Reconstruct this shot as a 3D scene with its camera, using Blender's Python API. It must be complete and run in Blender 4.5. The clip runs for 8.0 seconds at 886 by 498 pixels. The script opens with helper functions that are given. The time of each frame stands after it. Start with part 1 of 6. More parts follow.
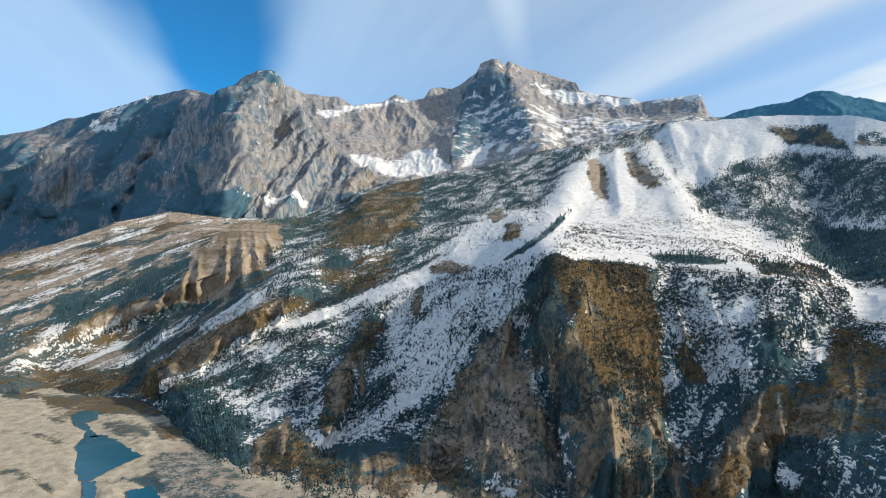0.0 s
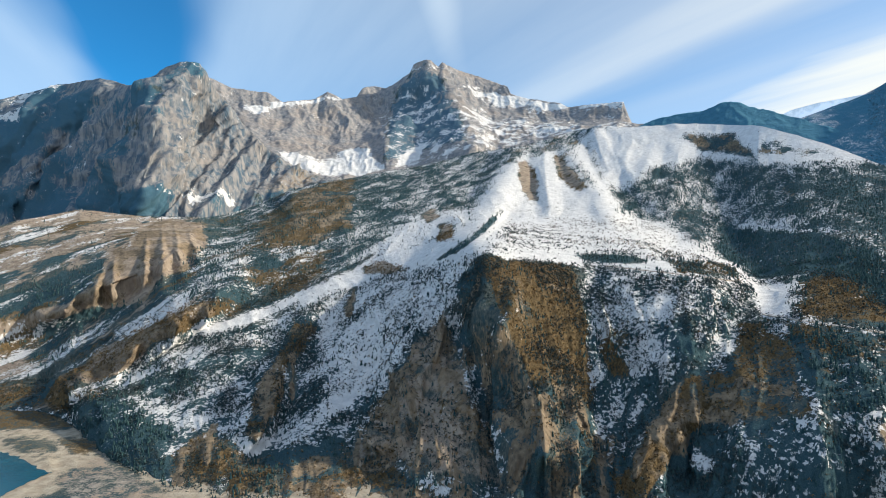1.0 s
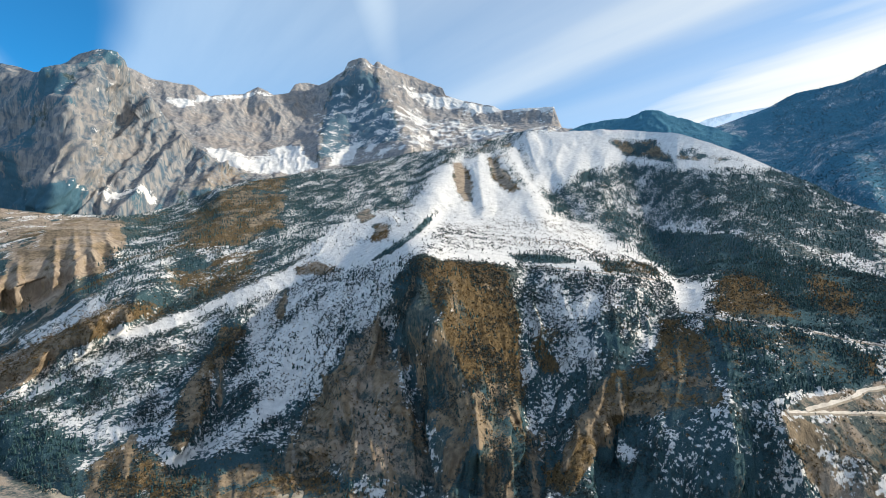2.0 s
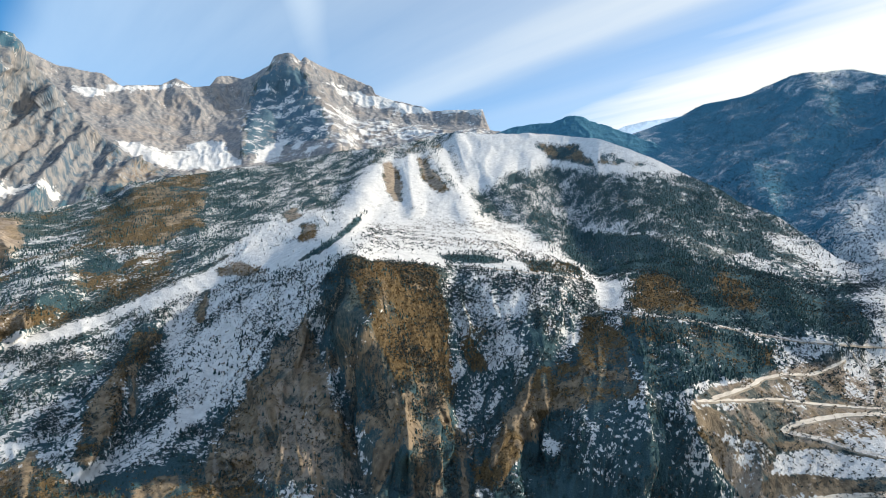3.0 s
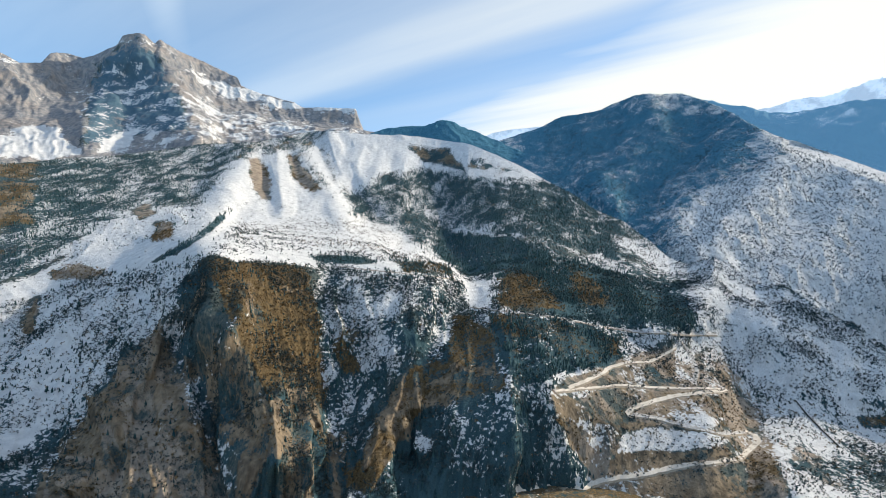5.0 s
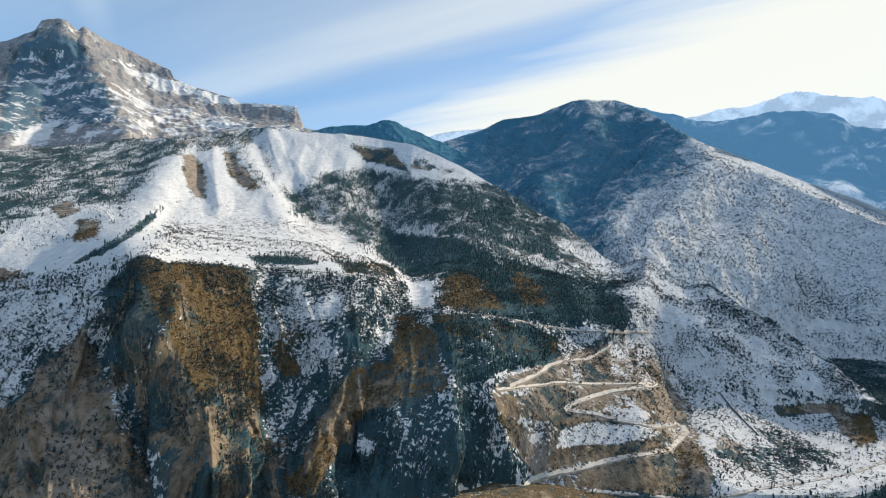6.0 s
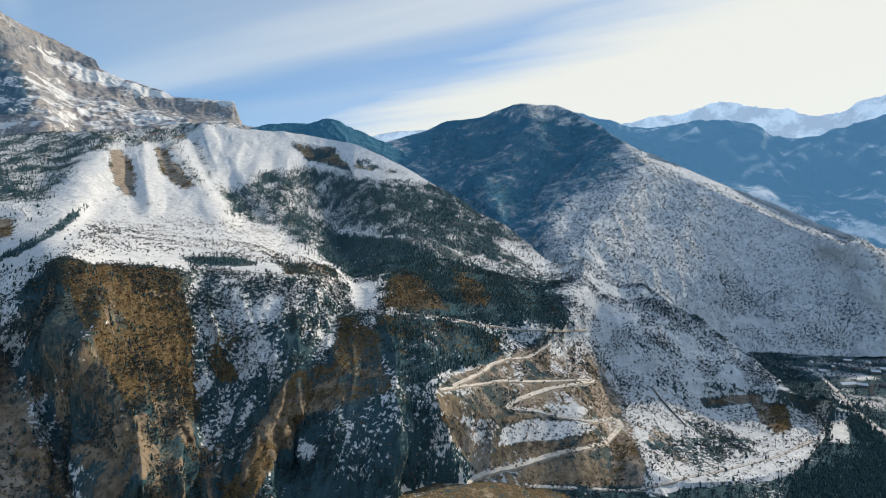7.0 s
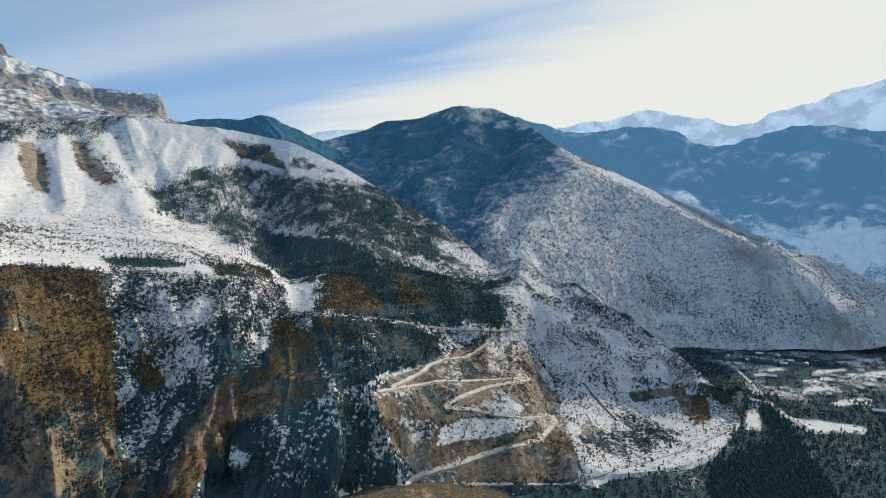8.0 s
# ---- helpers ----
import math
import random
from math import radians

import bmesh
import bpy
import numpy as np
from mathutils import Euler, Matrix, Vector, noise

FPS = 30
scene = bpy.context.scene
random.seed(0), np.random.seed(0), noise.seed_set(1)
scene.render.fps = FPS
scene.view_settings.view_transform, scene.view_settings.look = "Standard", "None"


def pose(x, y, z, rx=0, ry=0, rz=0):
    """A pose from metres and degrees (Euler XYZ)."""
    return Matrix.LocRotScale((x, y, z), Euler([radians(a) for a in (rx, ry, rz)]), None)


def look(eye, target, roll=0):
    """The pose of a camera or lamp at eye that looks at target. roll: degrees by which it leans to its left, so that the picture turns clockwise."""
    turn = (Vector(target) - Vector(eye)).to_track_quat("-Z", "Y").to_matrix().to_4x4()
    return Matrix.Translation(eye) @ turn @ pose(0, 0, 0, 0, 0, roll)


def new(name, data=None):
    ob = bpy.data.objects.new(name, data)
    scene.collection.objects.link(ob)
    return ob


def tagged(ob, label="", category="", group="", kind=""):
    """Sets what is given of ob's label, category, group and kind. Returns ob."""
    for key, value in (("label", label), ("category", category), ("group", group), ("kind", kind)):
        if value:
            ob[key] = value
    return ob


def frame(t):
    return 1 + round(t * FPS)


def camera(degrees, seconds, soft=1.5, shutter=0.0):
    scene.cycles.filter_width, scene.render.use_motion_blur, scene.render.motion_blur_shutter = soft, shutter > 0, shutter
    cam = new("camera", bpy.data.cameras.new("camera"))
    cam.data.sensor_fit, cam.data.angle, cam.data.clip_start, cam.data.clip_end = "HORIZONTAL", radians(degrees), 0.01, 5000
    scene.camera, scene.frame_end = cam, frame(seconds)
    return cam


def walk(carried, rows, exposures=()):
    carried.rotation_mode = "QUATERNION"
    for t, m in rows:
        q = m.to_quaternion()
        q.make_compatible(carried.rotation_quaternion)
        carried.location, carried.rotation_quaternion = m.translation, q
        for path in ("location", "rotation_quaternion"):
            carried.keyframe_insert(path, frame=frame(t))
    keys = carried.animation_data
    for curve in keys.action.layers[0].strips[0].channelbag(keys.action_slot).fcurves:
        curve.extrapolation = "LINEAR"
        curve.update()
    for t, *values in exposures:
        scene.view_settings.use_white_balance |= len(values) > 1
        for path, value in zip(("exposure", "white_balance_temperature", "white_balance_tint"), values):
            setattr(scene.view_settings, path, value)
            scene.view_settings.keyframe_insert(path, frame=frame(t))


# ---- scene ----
EYE = 260.0          # height of the lookout over the river flats
cam = camera(78.28, 8.0, soft=0.9)
PATH = [
    (0.0, pose(0, 0, EYE, 90.00, 0.00, 0.00)),
    (0.5, pose(0, 0, EYE, 90.00, 0.05, -3.30)),
    (1.0, pose(0, 0, EYE, 90.01, 0.07, -6.98)),
    (1.5, pose(0, 0, EYE, 90.03, 0.06, -10.24)),
    (3.0, pose(0, 0, EYE, 90.05, 0.02, -21.17)),
    (3.5, pose(0, 0, EYE, 90.07, 0.00, -24.42)),
    (4.0, pose(0, 0, EYE, 90.08, -0.02, -27.87)),
    (4.5, pose(0, 0, EYE, 90.10, -0.04, -31.23)),
    (6.0, pose(0, 0, EYE, 90.21, -0.15, -40.44)),
    (6.5, pose(0, 0, EYE, 90.24, -0.14, -43.27)),
    (7.0, pose(0, 0, EYE, 90.30, -0.17, -46.40)),
    (7.5, pose(0, 0, EYE, 90.35, -0.16, -49.31)),
    (8.0, pose(0, 0, EYE, 90.40, -0.19, -52.84)),
]
walk(cam, PATH, [(0.0, 0.54, 5720.0, 4.0), (3.5, 0.66, 5720.0, 4.0), (6.5, 0.42, 5720.0, 4.0), (8.0, 0.26, 5720.0, 4.0)])

# ---- sun and sky ----
SUN_AZ, SUN_EL = 94.0, 27.0
sun = new("sun", bpy.data.lights.new("sun", "SUN"))
sun.data.energy, sun.data.angle, sun.data.color = 3.8, radians(1.5), (1.0, 0.80, 0.58)
sun_way = Vector((math.sin(radians(SUN_AZ)) * math.cos(radians(SUN_EL)),
                  math.cos(radians(SUN_AZ)) * math.cos(radians(SUN_EL)), math.sin(radians(SUN_EL))))
sun.matrix_world = look(sun_way * 3000, (0, 0, 0))


class Nodes:
    """Short way to wire shader nodes."""

    def __init__(self, tree):
        self.tree = tree
        tree.nodes.clear()

    def add(self, kind, **values):
        n = self.tree.nodes.new(kind)
        for key, value in values.items():
            if key[0] == "i" and key[1:].isdigit():
                self.feed(n.inputs[int(key[1:])], value)
            elif key in n.inputs:
                self.feed(n.inputs[key], value)
            else:
                setattr(n, key, value)
        return n

    def feed(self, socket, value):
        if isinstance(value, bpy.types.NodeSocket):
            self.tree.links.new(value, socket)
        else:
            socket.default_value = value

    def math(self, op, a, b=0.0, clamp=False):
        return self.add("ShaderNodeMath", operation=op, i0=a, i1=b, use_clamp=clamp).outputs[0]

    def span(self, v, lo, hi, out_lo=0.0, out_hi=1.0):
        return self.add("ShaderNodeMapRange", interpolation_type="SMOOTHSTEP", i0=v, i1=lo, i2=hi, i3=out_lo, i4=out_hi).outputs[0]

    def mix(self, fac, a, b):
        n = self.add("ShaderNodeMix", data_type="RGBA")
        for i, v in ((0, fac), (6, a), (7, b)):
            self.feed(n.inputs[i], v if not isinstance(v, tuple) or len(v) == 4 else (*v, 1))
        return n.outputs[2]

    def noise(self, vec, scale, detail=3.0, rough=0.55, out=0):
        n = self.add("ShaderNodeTexNoise", Scale=scale, Detail=detail, Roughness=rough)
        self.tree.links.new(vec, n.inputs["Vector"])
        return n.outputs[out]


world = bpy.data.worlds.new("sky")
scene.world = world
world.use_nodes = True
w = Nodes(world.node_tree)
sky = w.add("ShaderNodeTexSky", sky_type="NISHITA", sun_disc=False, sun_elevation=radians(SUN_EL), sun_rotation=radians(SUN_AZ),
            altitude=2800.0, air_density=0.9, dust_density=0.2, ozone_density=4.0)
way = w.add("ShaderNodeTexCoord").outputs["Generated"]
# cirrus streets run towards bearing -18 degrees: u across them, v along
turned = w.add("ShaderNodeVectorRotate", rotation_type="Z_AXIS", Vector=way, Angle=radians(-18.0)).outputs[0]
xyz = w.add("ShaderNodeSeparateXYZ", Vector=turned)
up = w.math("MAXIMUM", xyz.outputs[2], 0.06)
u = w.math("DIVIDE", xyz.outputs[0], up)
v = w.math("DIVIDE", xyz.outputs[1], up)
flat = w.add("ShaderNodeCombineXYZ", X=u, Y=w.math("MULTIPLY", v, 0.22), Z=0.0).outputs[0]
warp = w.noise(flat, 0.9, 3.0)
fine = w.noise(w.add("ShaderNodeCombineXYZ", X=w.math("MULTIPLY", u, 2.2), Y=w.math("MULTIPLY", v, 0.25), Z=0.0).outputs[0], 1.3, 6.0, 0.6)
uu = w.math("ADD", u, w.math("MULTIPLY", w.math("SUBTRACT", warp, 0.5), 0.9))
ramp = w.add("ShaderNodeValToRGB", Fac=w.math("ADD", w.math("MULTIPLY", uu, 0.1), 0.35))
ramp.color_ramp.interpolation = "EASE"
stops = [(0.0, 0.60), (0.28, 0.68), (0.306, 0.03), (0.338, 0.03), (0.370, 0.60), (0.395, 0.58), (0.43, 0.50), (0.485, 0.40), (0.525, 0.44), (0.556, 0.66), (0.592, 0.33), (0.64, 0.44), (0.72, 0.44), (1.0, 0.5)]
while len(ramp.color_ramp.elements) < len(stops):
    ramp.color_ramp.elements.new(0.5)
for e, (at, c) in zip(ramp.color_ramp.elements, stops):
    e.position, e.color = at, (c, c, c, 1)
cloud = w.math("MULTIPLY", ramp.outputs[0], w.add("ShaderNodeMix", i0=w.span(xyz.outputs[2], 0.16, 0.34), i2=0.97, i3=w.span(fine, 0.25, 0.7, 0.90, 1.06)).outputs[0])
veil = w.math("ADD", w.math("SUBTRACT", u, w.math("MULTIPLY", v, 0.55)), w.math("MULTIPLY", w.math("SUBTRACT", w.noise(flat, 1.6, 4.0), 0.5), 1.6))
glow = w.add("ShaderNodeVectorMath", operation="DOT_PRODUCT", i0=way, i1=tuple(sun_way)).outputs["Value"]
cloud = w.math("MULTIPLY", cloud, w.span(xyz.outputs[1], -0.3, 0.3, 1.25, 1.0))
cloud = w.math("MAXIMUM", cloud, w.math("MULTIPLY", w.span(veil, 1.35, 2.75, 0.0, 0.95), w.span(glow, -0.45, 0.25, 0.55, 1.0)))
# a thin plume over the summit
plume = w.math("ABSOLUTE", w.math("ADD", w.math("SUBTRACT", u, w.math("MULTIPLY", v, 0.64)), w.math("ADD", w.math("MULTIPLY", warp, 0.3), 0.24)))
plume = w.math("MULTIPLY", w.span(plume, 0.0, 0.16, 1.0, 0.0), w.span(v, 1.7, 2.9, 0.6, 0.15))
cloud = w.math("MAXIMUM", cloud, w.math("ADD", w.math("MULTIPLY", plume, 0.5), w.math("MULTIPLY", cloud, 0.9)))
cloud = w.math("MULTIPLY", cloud, w.span(xyz.outputs[2], 0.45, 0.75, 1.0, 0.75), clamp=True)
cloud_tint = w.mix(w.span(glow, -0.2, 0.9), (4.15, 4.85, 5.65), (7.0, 6.25, 5.15))
clear = w.add("ShaderNodeVectorMath", operation="MULTIPLY", i0=sky.outputs[0], i1=(0.26, 0.95, 1.06)).outputs[0]
both = w.mix(cloud, clear, cloud_tint)
out = w.add("ShaderNodeOutputWorld")
w.tree.links.new(w.add("ShaderNodeBackground", Color=both, Strength=0.112).outputs[0], out.inputs[0])


# ---- materials ----
def bsdf(n, color, rough=0.9, bump=None, strength=0.5, distance=1.0, spec=0.2):
    p = n.add("ShaderNodeBsdfPrincipled", Roughness=rough)
    n.feed(p.inputs["Base Color"], color if not isinstance(color, tuple) else (*color, 1))
    p.inputs["Specular IOR Level"].default_value = spec
    if bump is not None:
        n.feed(p.inputs["Normal"], n.add("ShaderNodeBump", Strength=strength, Distance=distance, Height=bump).outputs[0])
    n.tree.links.new(p.outputs[0], n.add("ShaderNodeOutputMaterial").inputs[0])
    return p


def material(name):
    m = bpy.data.materials.new(name)
    m.use_nodes = True
    return m, Nodes(m.node_tree)


def cover_material(name, scale=1.0, scrub=((0.038, 0.066, 0.074), (0.135, 0.150, 0.136)), rocks=((0.20, 0.18, 0.16), (0.36, 0.33, 0.29)),
                   drys=((0.055, 0.043, 0.026), (0.20, 0.145, 0.076)), woods=((0.018, 0.048, 0.064), (0.080, 0.130, 0.145)), warm=0.55, beds_share=0.4, relief=0.6, speck=0.0, airlight=0.0, earths=((0.23, 0.185, 0.145), (0.39, 0.33, 0.265))):
    """Ground cover in patches: scrub, wood, dry grass, bare earth, rock and snow, shared out by the mesh's cover weights."""
    m, n = material(name)
    at = n.add("ShaderNodeTexCoord").outputs["Object"]
    tall = n.add("ShaderNodeMapping", Vector=at, Scale=(1, 1, 0.35)).outputs[0]
    big = n.noise(at, 0.012 / scale, 4.0)
    mid = n.noise(tall, 0.07 / scale, 5.0, 0.62)
    small = n.noise(tall, 0.35 / scale, 5.0, 0.65)
    grain = n.noise(at, 1.3 / scale, 3.0, 0.7)
    one = n.add("ShaderNodeSeparateColor", Color=n.add("ShaderNodeAttribute", attribute_name="cover_a").outputs[0]).outputs
    two = n.add("ShaderNodeSeparateColor", Color=n.add("ShaderNodeAttribute", attribute_name="cover_b").outputs[0]).outputs

    def share(weight, a, b, edge=0.12):
        mixed = n.span(n.math("ADD", n.math("MULTIPLY", a, 0.55), n.math("MULTIPLY", b, 0.45)), 0.32, 0.68)
        over = n.math("SUBTRACT", n.math("ADD", mixed, n.math("MULTIPLY", weight, 1.0 + 2 * edge)), 1.0 + edge)
        return n.span(over, -edge, edge)

    tone = n.span(n.math("ADD", n.math("MULTIPLY", small, 0.55), n.math("MULTIPLY", grain, 0.45)), 0.36, 0.64)
    color = n.mix(tone, *scrub)
    color = n.mix(share(two[0], big, mid), color, n.mix(n.span(grain, 0.35, 0.65), *woods))
    color = n.mix(share(one[2], mid, small, 0.25), color, n.mix(tone, *drys))
    color = n.mix(share(two[1], mid, grain, 0.3), color, n.mix(n.span(mid, 0.3, 0.7), *earths))
    streak = n.noise(n.add("ShaderNodeMapping", Vector=at, Scale=(1, 1, 0.12)).outputs[0], 0.11 / scale, 5.0, 0.65)
    beds = n.noise(n.add("ShaderNodeMapping", Vector=at, Scale=(0.1, 0.1, 1)).outputs[0], 0.05 / scale, 3.0, 0.6)
    stone = n.mix(n.span(n.math("ADD", n.math("MULTIPLY", streak, 1.0 - beds_share), n.math("MULTIPLY", beds, beds_share)), 0.36, 0.62), *rocks)
    stone = n.mix(n.math("MULTIPLY", n.span(big, 0.45, 0.65), warm), stone, (0.36, 0.27, 0.19))
    color = n.mix(share(one[1], mid, small, 0.25), color, stone)
    snow = n.mix(n.span(mid, 0.3, 0.7), (0.60, 0.60, 0.605), (0.76, 0.755, 0.75))
    spots = n.noise(at, speck, 3.0, 0.6) if speck else small
    color = n.mix(share(one[0], spots, small if speck else grain, 0.10), color, snow)
    height = n.math("ADD", n.math("MULTIPLY", mid, 5.0 * scale), n.math("ADD", n.math("MULTIPLY", small, 1.6 * scale), n.math("MULTIPLY", grain, 0.5 * scale)))
    p = bsdf(n, color, 0.95, height, relief, 1.0, 0.02)
    # airlight: blue emission in place of the haze before distant ground
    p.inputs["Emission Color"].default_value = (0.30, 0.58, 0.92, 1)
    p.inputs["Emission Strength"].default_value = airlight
    return m


NEAR_COVER = cover_material("hillside_cover", 1.0, speck=0.16, rocks=((0.10, 0.084, 0.063), (0.30, 0.238, 0.165)), warm=0.2)
# scrub and woods far bluer than real plants: distance haze in the base colour
HAZED_COVER = cover_material("hazed_mountain_cover", 2.4, scrub=((0.050, 0.115, 0.165), (0.105, 0.190, 0.255)), woods=((0.046, 0.144, 0.222), (0.108, 0.240, 0.330)))
# blue in these rocks and woods is haze and shade put into the colour
HAZED_CRAG_COVER = cover_material("hazed_crag_cover", 2.4, rocks=((0.185, 0.20, 0.225), (0.345, 0.325, 0.315)), warm=0.22, beds_share=0.12, relief=0.3, speck=0.06, woods=((0.06, 0.12, 0.175), (0.13, 0.19, 0.235)))
HAZED_WALL_COVER = cover_material("hazed_wall_cover", 2.4, rocks=((0.085, 0.13, 0.18), (0.31, 0.30, 0.295)), warm=0.18, beds_share=0.1, relief=0.35, speck=0.035, woods=((0.045, 0.115, 0.175), (0.10, 0.17, 0.215)))
FLATS_COVER = cover_material("flats_cover", 1.0, earths=((0.33, 0.285, 0.22), (0.50, 0.44, 0.345)))


# distant snow with a blue-white emission that stands in for haze
m, n = material("far_snow_haze_glow")
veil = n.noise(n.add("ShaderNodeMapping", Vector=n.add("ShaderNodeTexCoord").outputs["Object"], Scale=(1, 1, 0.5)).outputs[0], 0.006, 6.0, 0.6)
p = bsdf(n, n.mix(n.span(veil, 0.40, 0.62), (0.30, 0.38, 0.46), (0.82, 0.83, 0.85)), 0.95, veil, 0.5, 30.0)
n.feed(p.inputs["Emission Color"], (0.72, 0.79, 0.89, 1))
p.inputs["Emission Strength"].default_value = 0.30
FAR_SNOW_GLOW = m


# haze over the wooded range put into blue base colours and emission
FAR_WOOD_GLOW = cover_material("far_wood_haze_glow", 2.4, scrub=((0.09, 0.16, 0.21), (0.15, 0.23, 0.28)), woods=((0.06, 0.15, 0.22), (0.12, 0.24, 0.32)), relief=0.6, airlight=0.14)


# ---- terrain ----
CHANCE = np.random.default_rng(3).uniform(-1, 1, 1 << 16)


def lattice(ix, iy, iz, seed):
    """A fixed chance value between -1 and 1 for each lattice point."""
    return CHANCE[((ix * 73856093) ^ (iy * 19349663) ^ (iz * 83492791) ^ (seed * 2654435)) & 0xFFFF]


def bumps(x, y, z, seed=0):
    """Smooth value noise between -1 and 1."""
    i, j, k = (np.floor(a).astype(np.int64) for a in (x, y, z))
    fx, fy, fz = x - i, y - j, z - k
    fx, fy, fz = (a * a * a * (a * (a * 6 - 15) + 10) for a in (fx, fy, fz))
    total = 0.0
    for dx in (0, 1):
        for dy in (0, 1):
            for dz in (0, 1):
                weight = (fx if dx else 1 - fx) * (fy if dy else 1 - fy) * (fz if dz else 1 - fz)
                total = total + weight * lattice(i + dx, j + dy, k + dz, seed)
    return total


SPOKES = np.array([(1, 1, 0), (-1, 1, 0), (1, -1, 0), (-1, -1, 0), (1, 0, 1), (-1, 0, 1), (1, 0, -1), (-1, 0, -1), (0, 1, 1), (0, -1, 1), (0, 1, -1), (0, -1, -1)], float)


def folds(x, y, z, seed=0):
    """Gradient noise, roughly between -1 and 1, for crisp ridges."""
    i, j, k = (np.floor(a).astype(np.int64) for a in (x, y, z))
    fx, fy, fz = x - i, y - j, z - k
    sx, sy, sz = (a * a * a * (a * (a * 6 - 15) + 10) for a in (fx, fy, fz))
    total = 0.0
    for dx in (0, 1):
        for dy in (0, 1):
            for dz in (0, 1):
                g = SPOKES[((lattice(i + dx, j + dy, k + dz, seed) + 1) * 5.999).astype(int)]
                dot = g[..., 0] * (fx - dx) + g[..., 1] * (fy - dy) + g[..., 2] * (fz - dz)
                total = total + (sx if dx else 1 - sx) * (sy if dy else 1 - sy) * (sz if dz else 1 - sz) * dot
    return total


def crests(p, size, octaves=4, seed=0):
    """Ridged fractal: sharp crests with hollows between, finer on the crests."""
    total, gain, last = 0.0, 1.0, 1.0
    for o in range(octaves):
        q = p * (2.05 ** o / size)
        r = (1 - np.minimum(np.abs(folds(q[..., 0] + 3.7 * o, q[..., 1] + 9.1 * o, q[..., 2], seed + o)) * 1.6, 1.0)) ** 2
        total = total + gain * r * last
        last, gain = np.clip(r * 1.4, 0.25, 1), gain * 0.55
    return total - 0.7


def fractal(p, size, octaves=4, seed=0, ridged=False, squash=1.0):
    """Fractal noise over points p (..., 3) with the largest bumps size metres across."""
    total, gain = 0.0, 1.0
    for o in range(octaves):
        q = p * (2.0 ** o / size)
        b = bumps(q[..., 0] + 7.3 * o, q[..., 1] - 3.1 * o, q[..., 2] * squash, seed + o)
        total = total + gain * ((1 - 2 * np.abs(b)) if ridged else b)
        gain *= 0.5
    return total


def glide(x, xs, ys):
    """Monotone cubic through the knots (xs, ys)."""
    xs, ys = np.asarray(xs, float), np.asarray(ys, float)
    h = np.diff(xs)
    s = np.diff(ys, axis=0) / (h if ys.ndim == 1 else h[:, None])
    m = np.zeros_like(ys)
    m[1:-1] = np.where(s[1:] * s[:-1] > 0, 2 * s[1:] * s[:-1] / np.where(s[1:] + s[:-1] == 0, 1, s[1:] + s[:-1]), 0)
    m[0], m[-1] = s[0], s[-1]
    i = np.clip(np.searchsorted(xs, x) - 1, 0, len(h) - 1)
    t = (x - xs[i]) / h[i]
    t = np.clip(t, 0, 1)
    if ys.ndim == 2:
        t, hh = t[:, None], h[i][:, None]
    else:
        hh = h[i]
    return ((2 * t - 3) * t * t + 1) * ys[i] + ((t - 2) * t + 1) * t * hh * m[i] + (3 - 2 * t) * t * t * ys[i + 1] + (t - 1) * t * t * hh * m[i + 1]


def place(az, el, dist):
    """Point at a bearing, an elevation angle and a level distance from the lookout."""
    a = np.radians(az)
    return np.stack([dist * np.sin(a), dist * np.cos(a), EYE + dist * np.tan(np.radians(el))], -1)


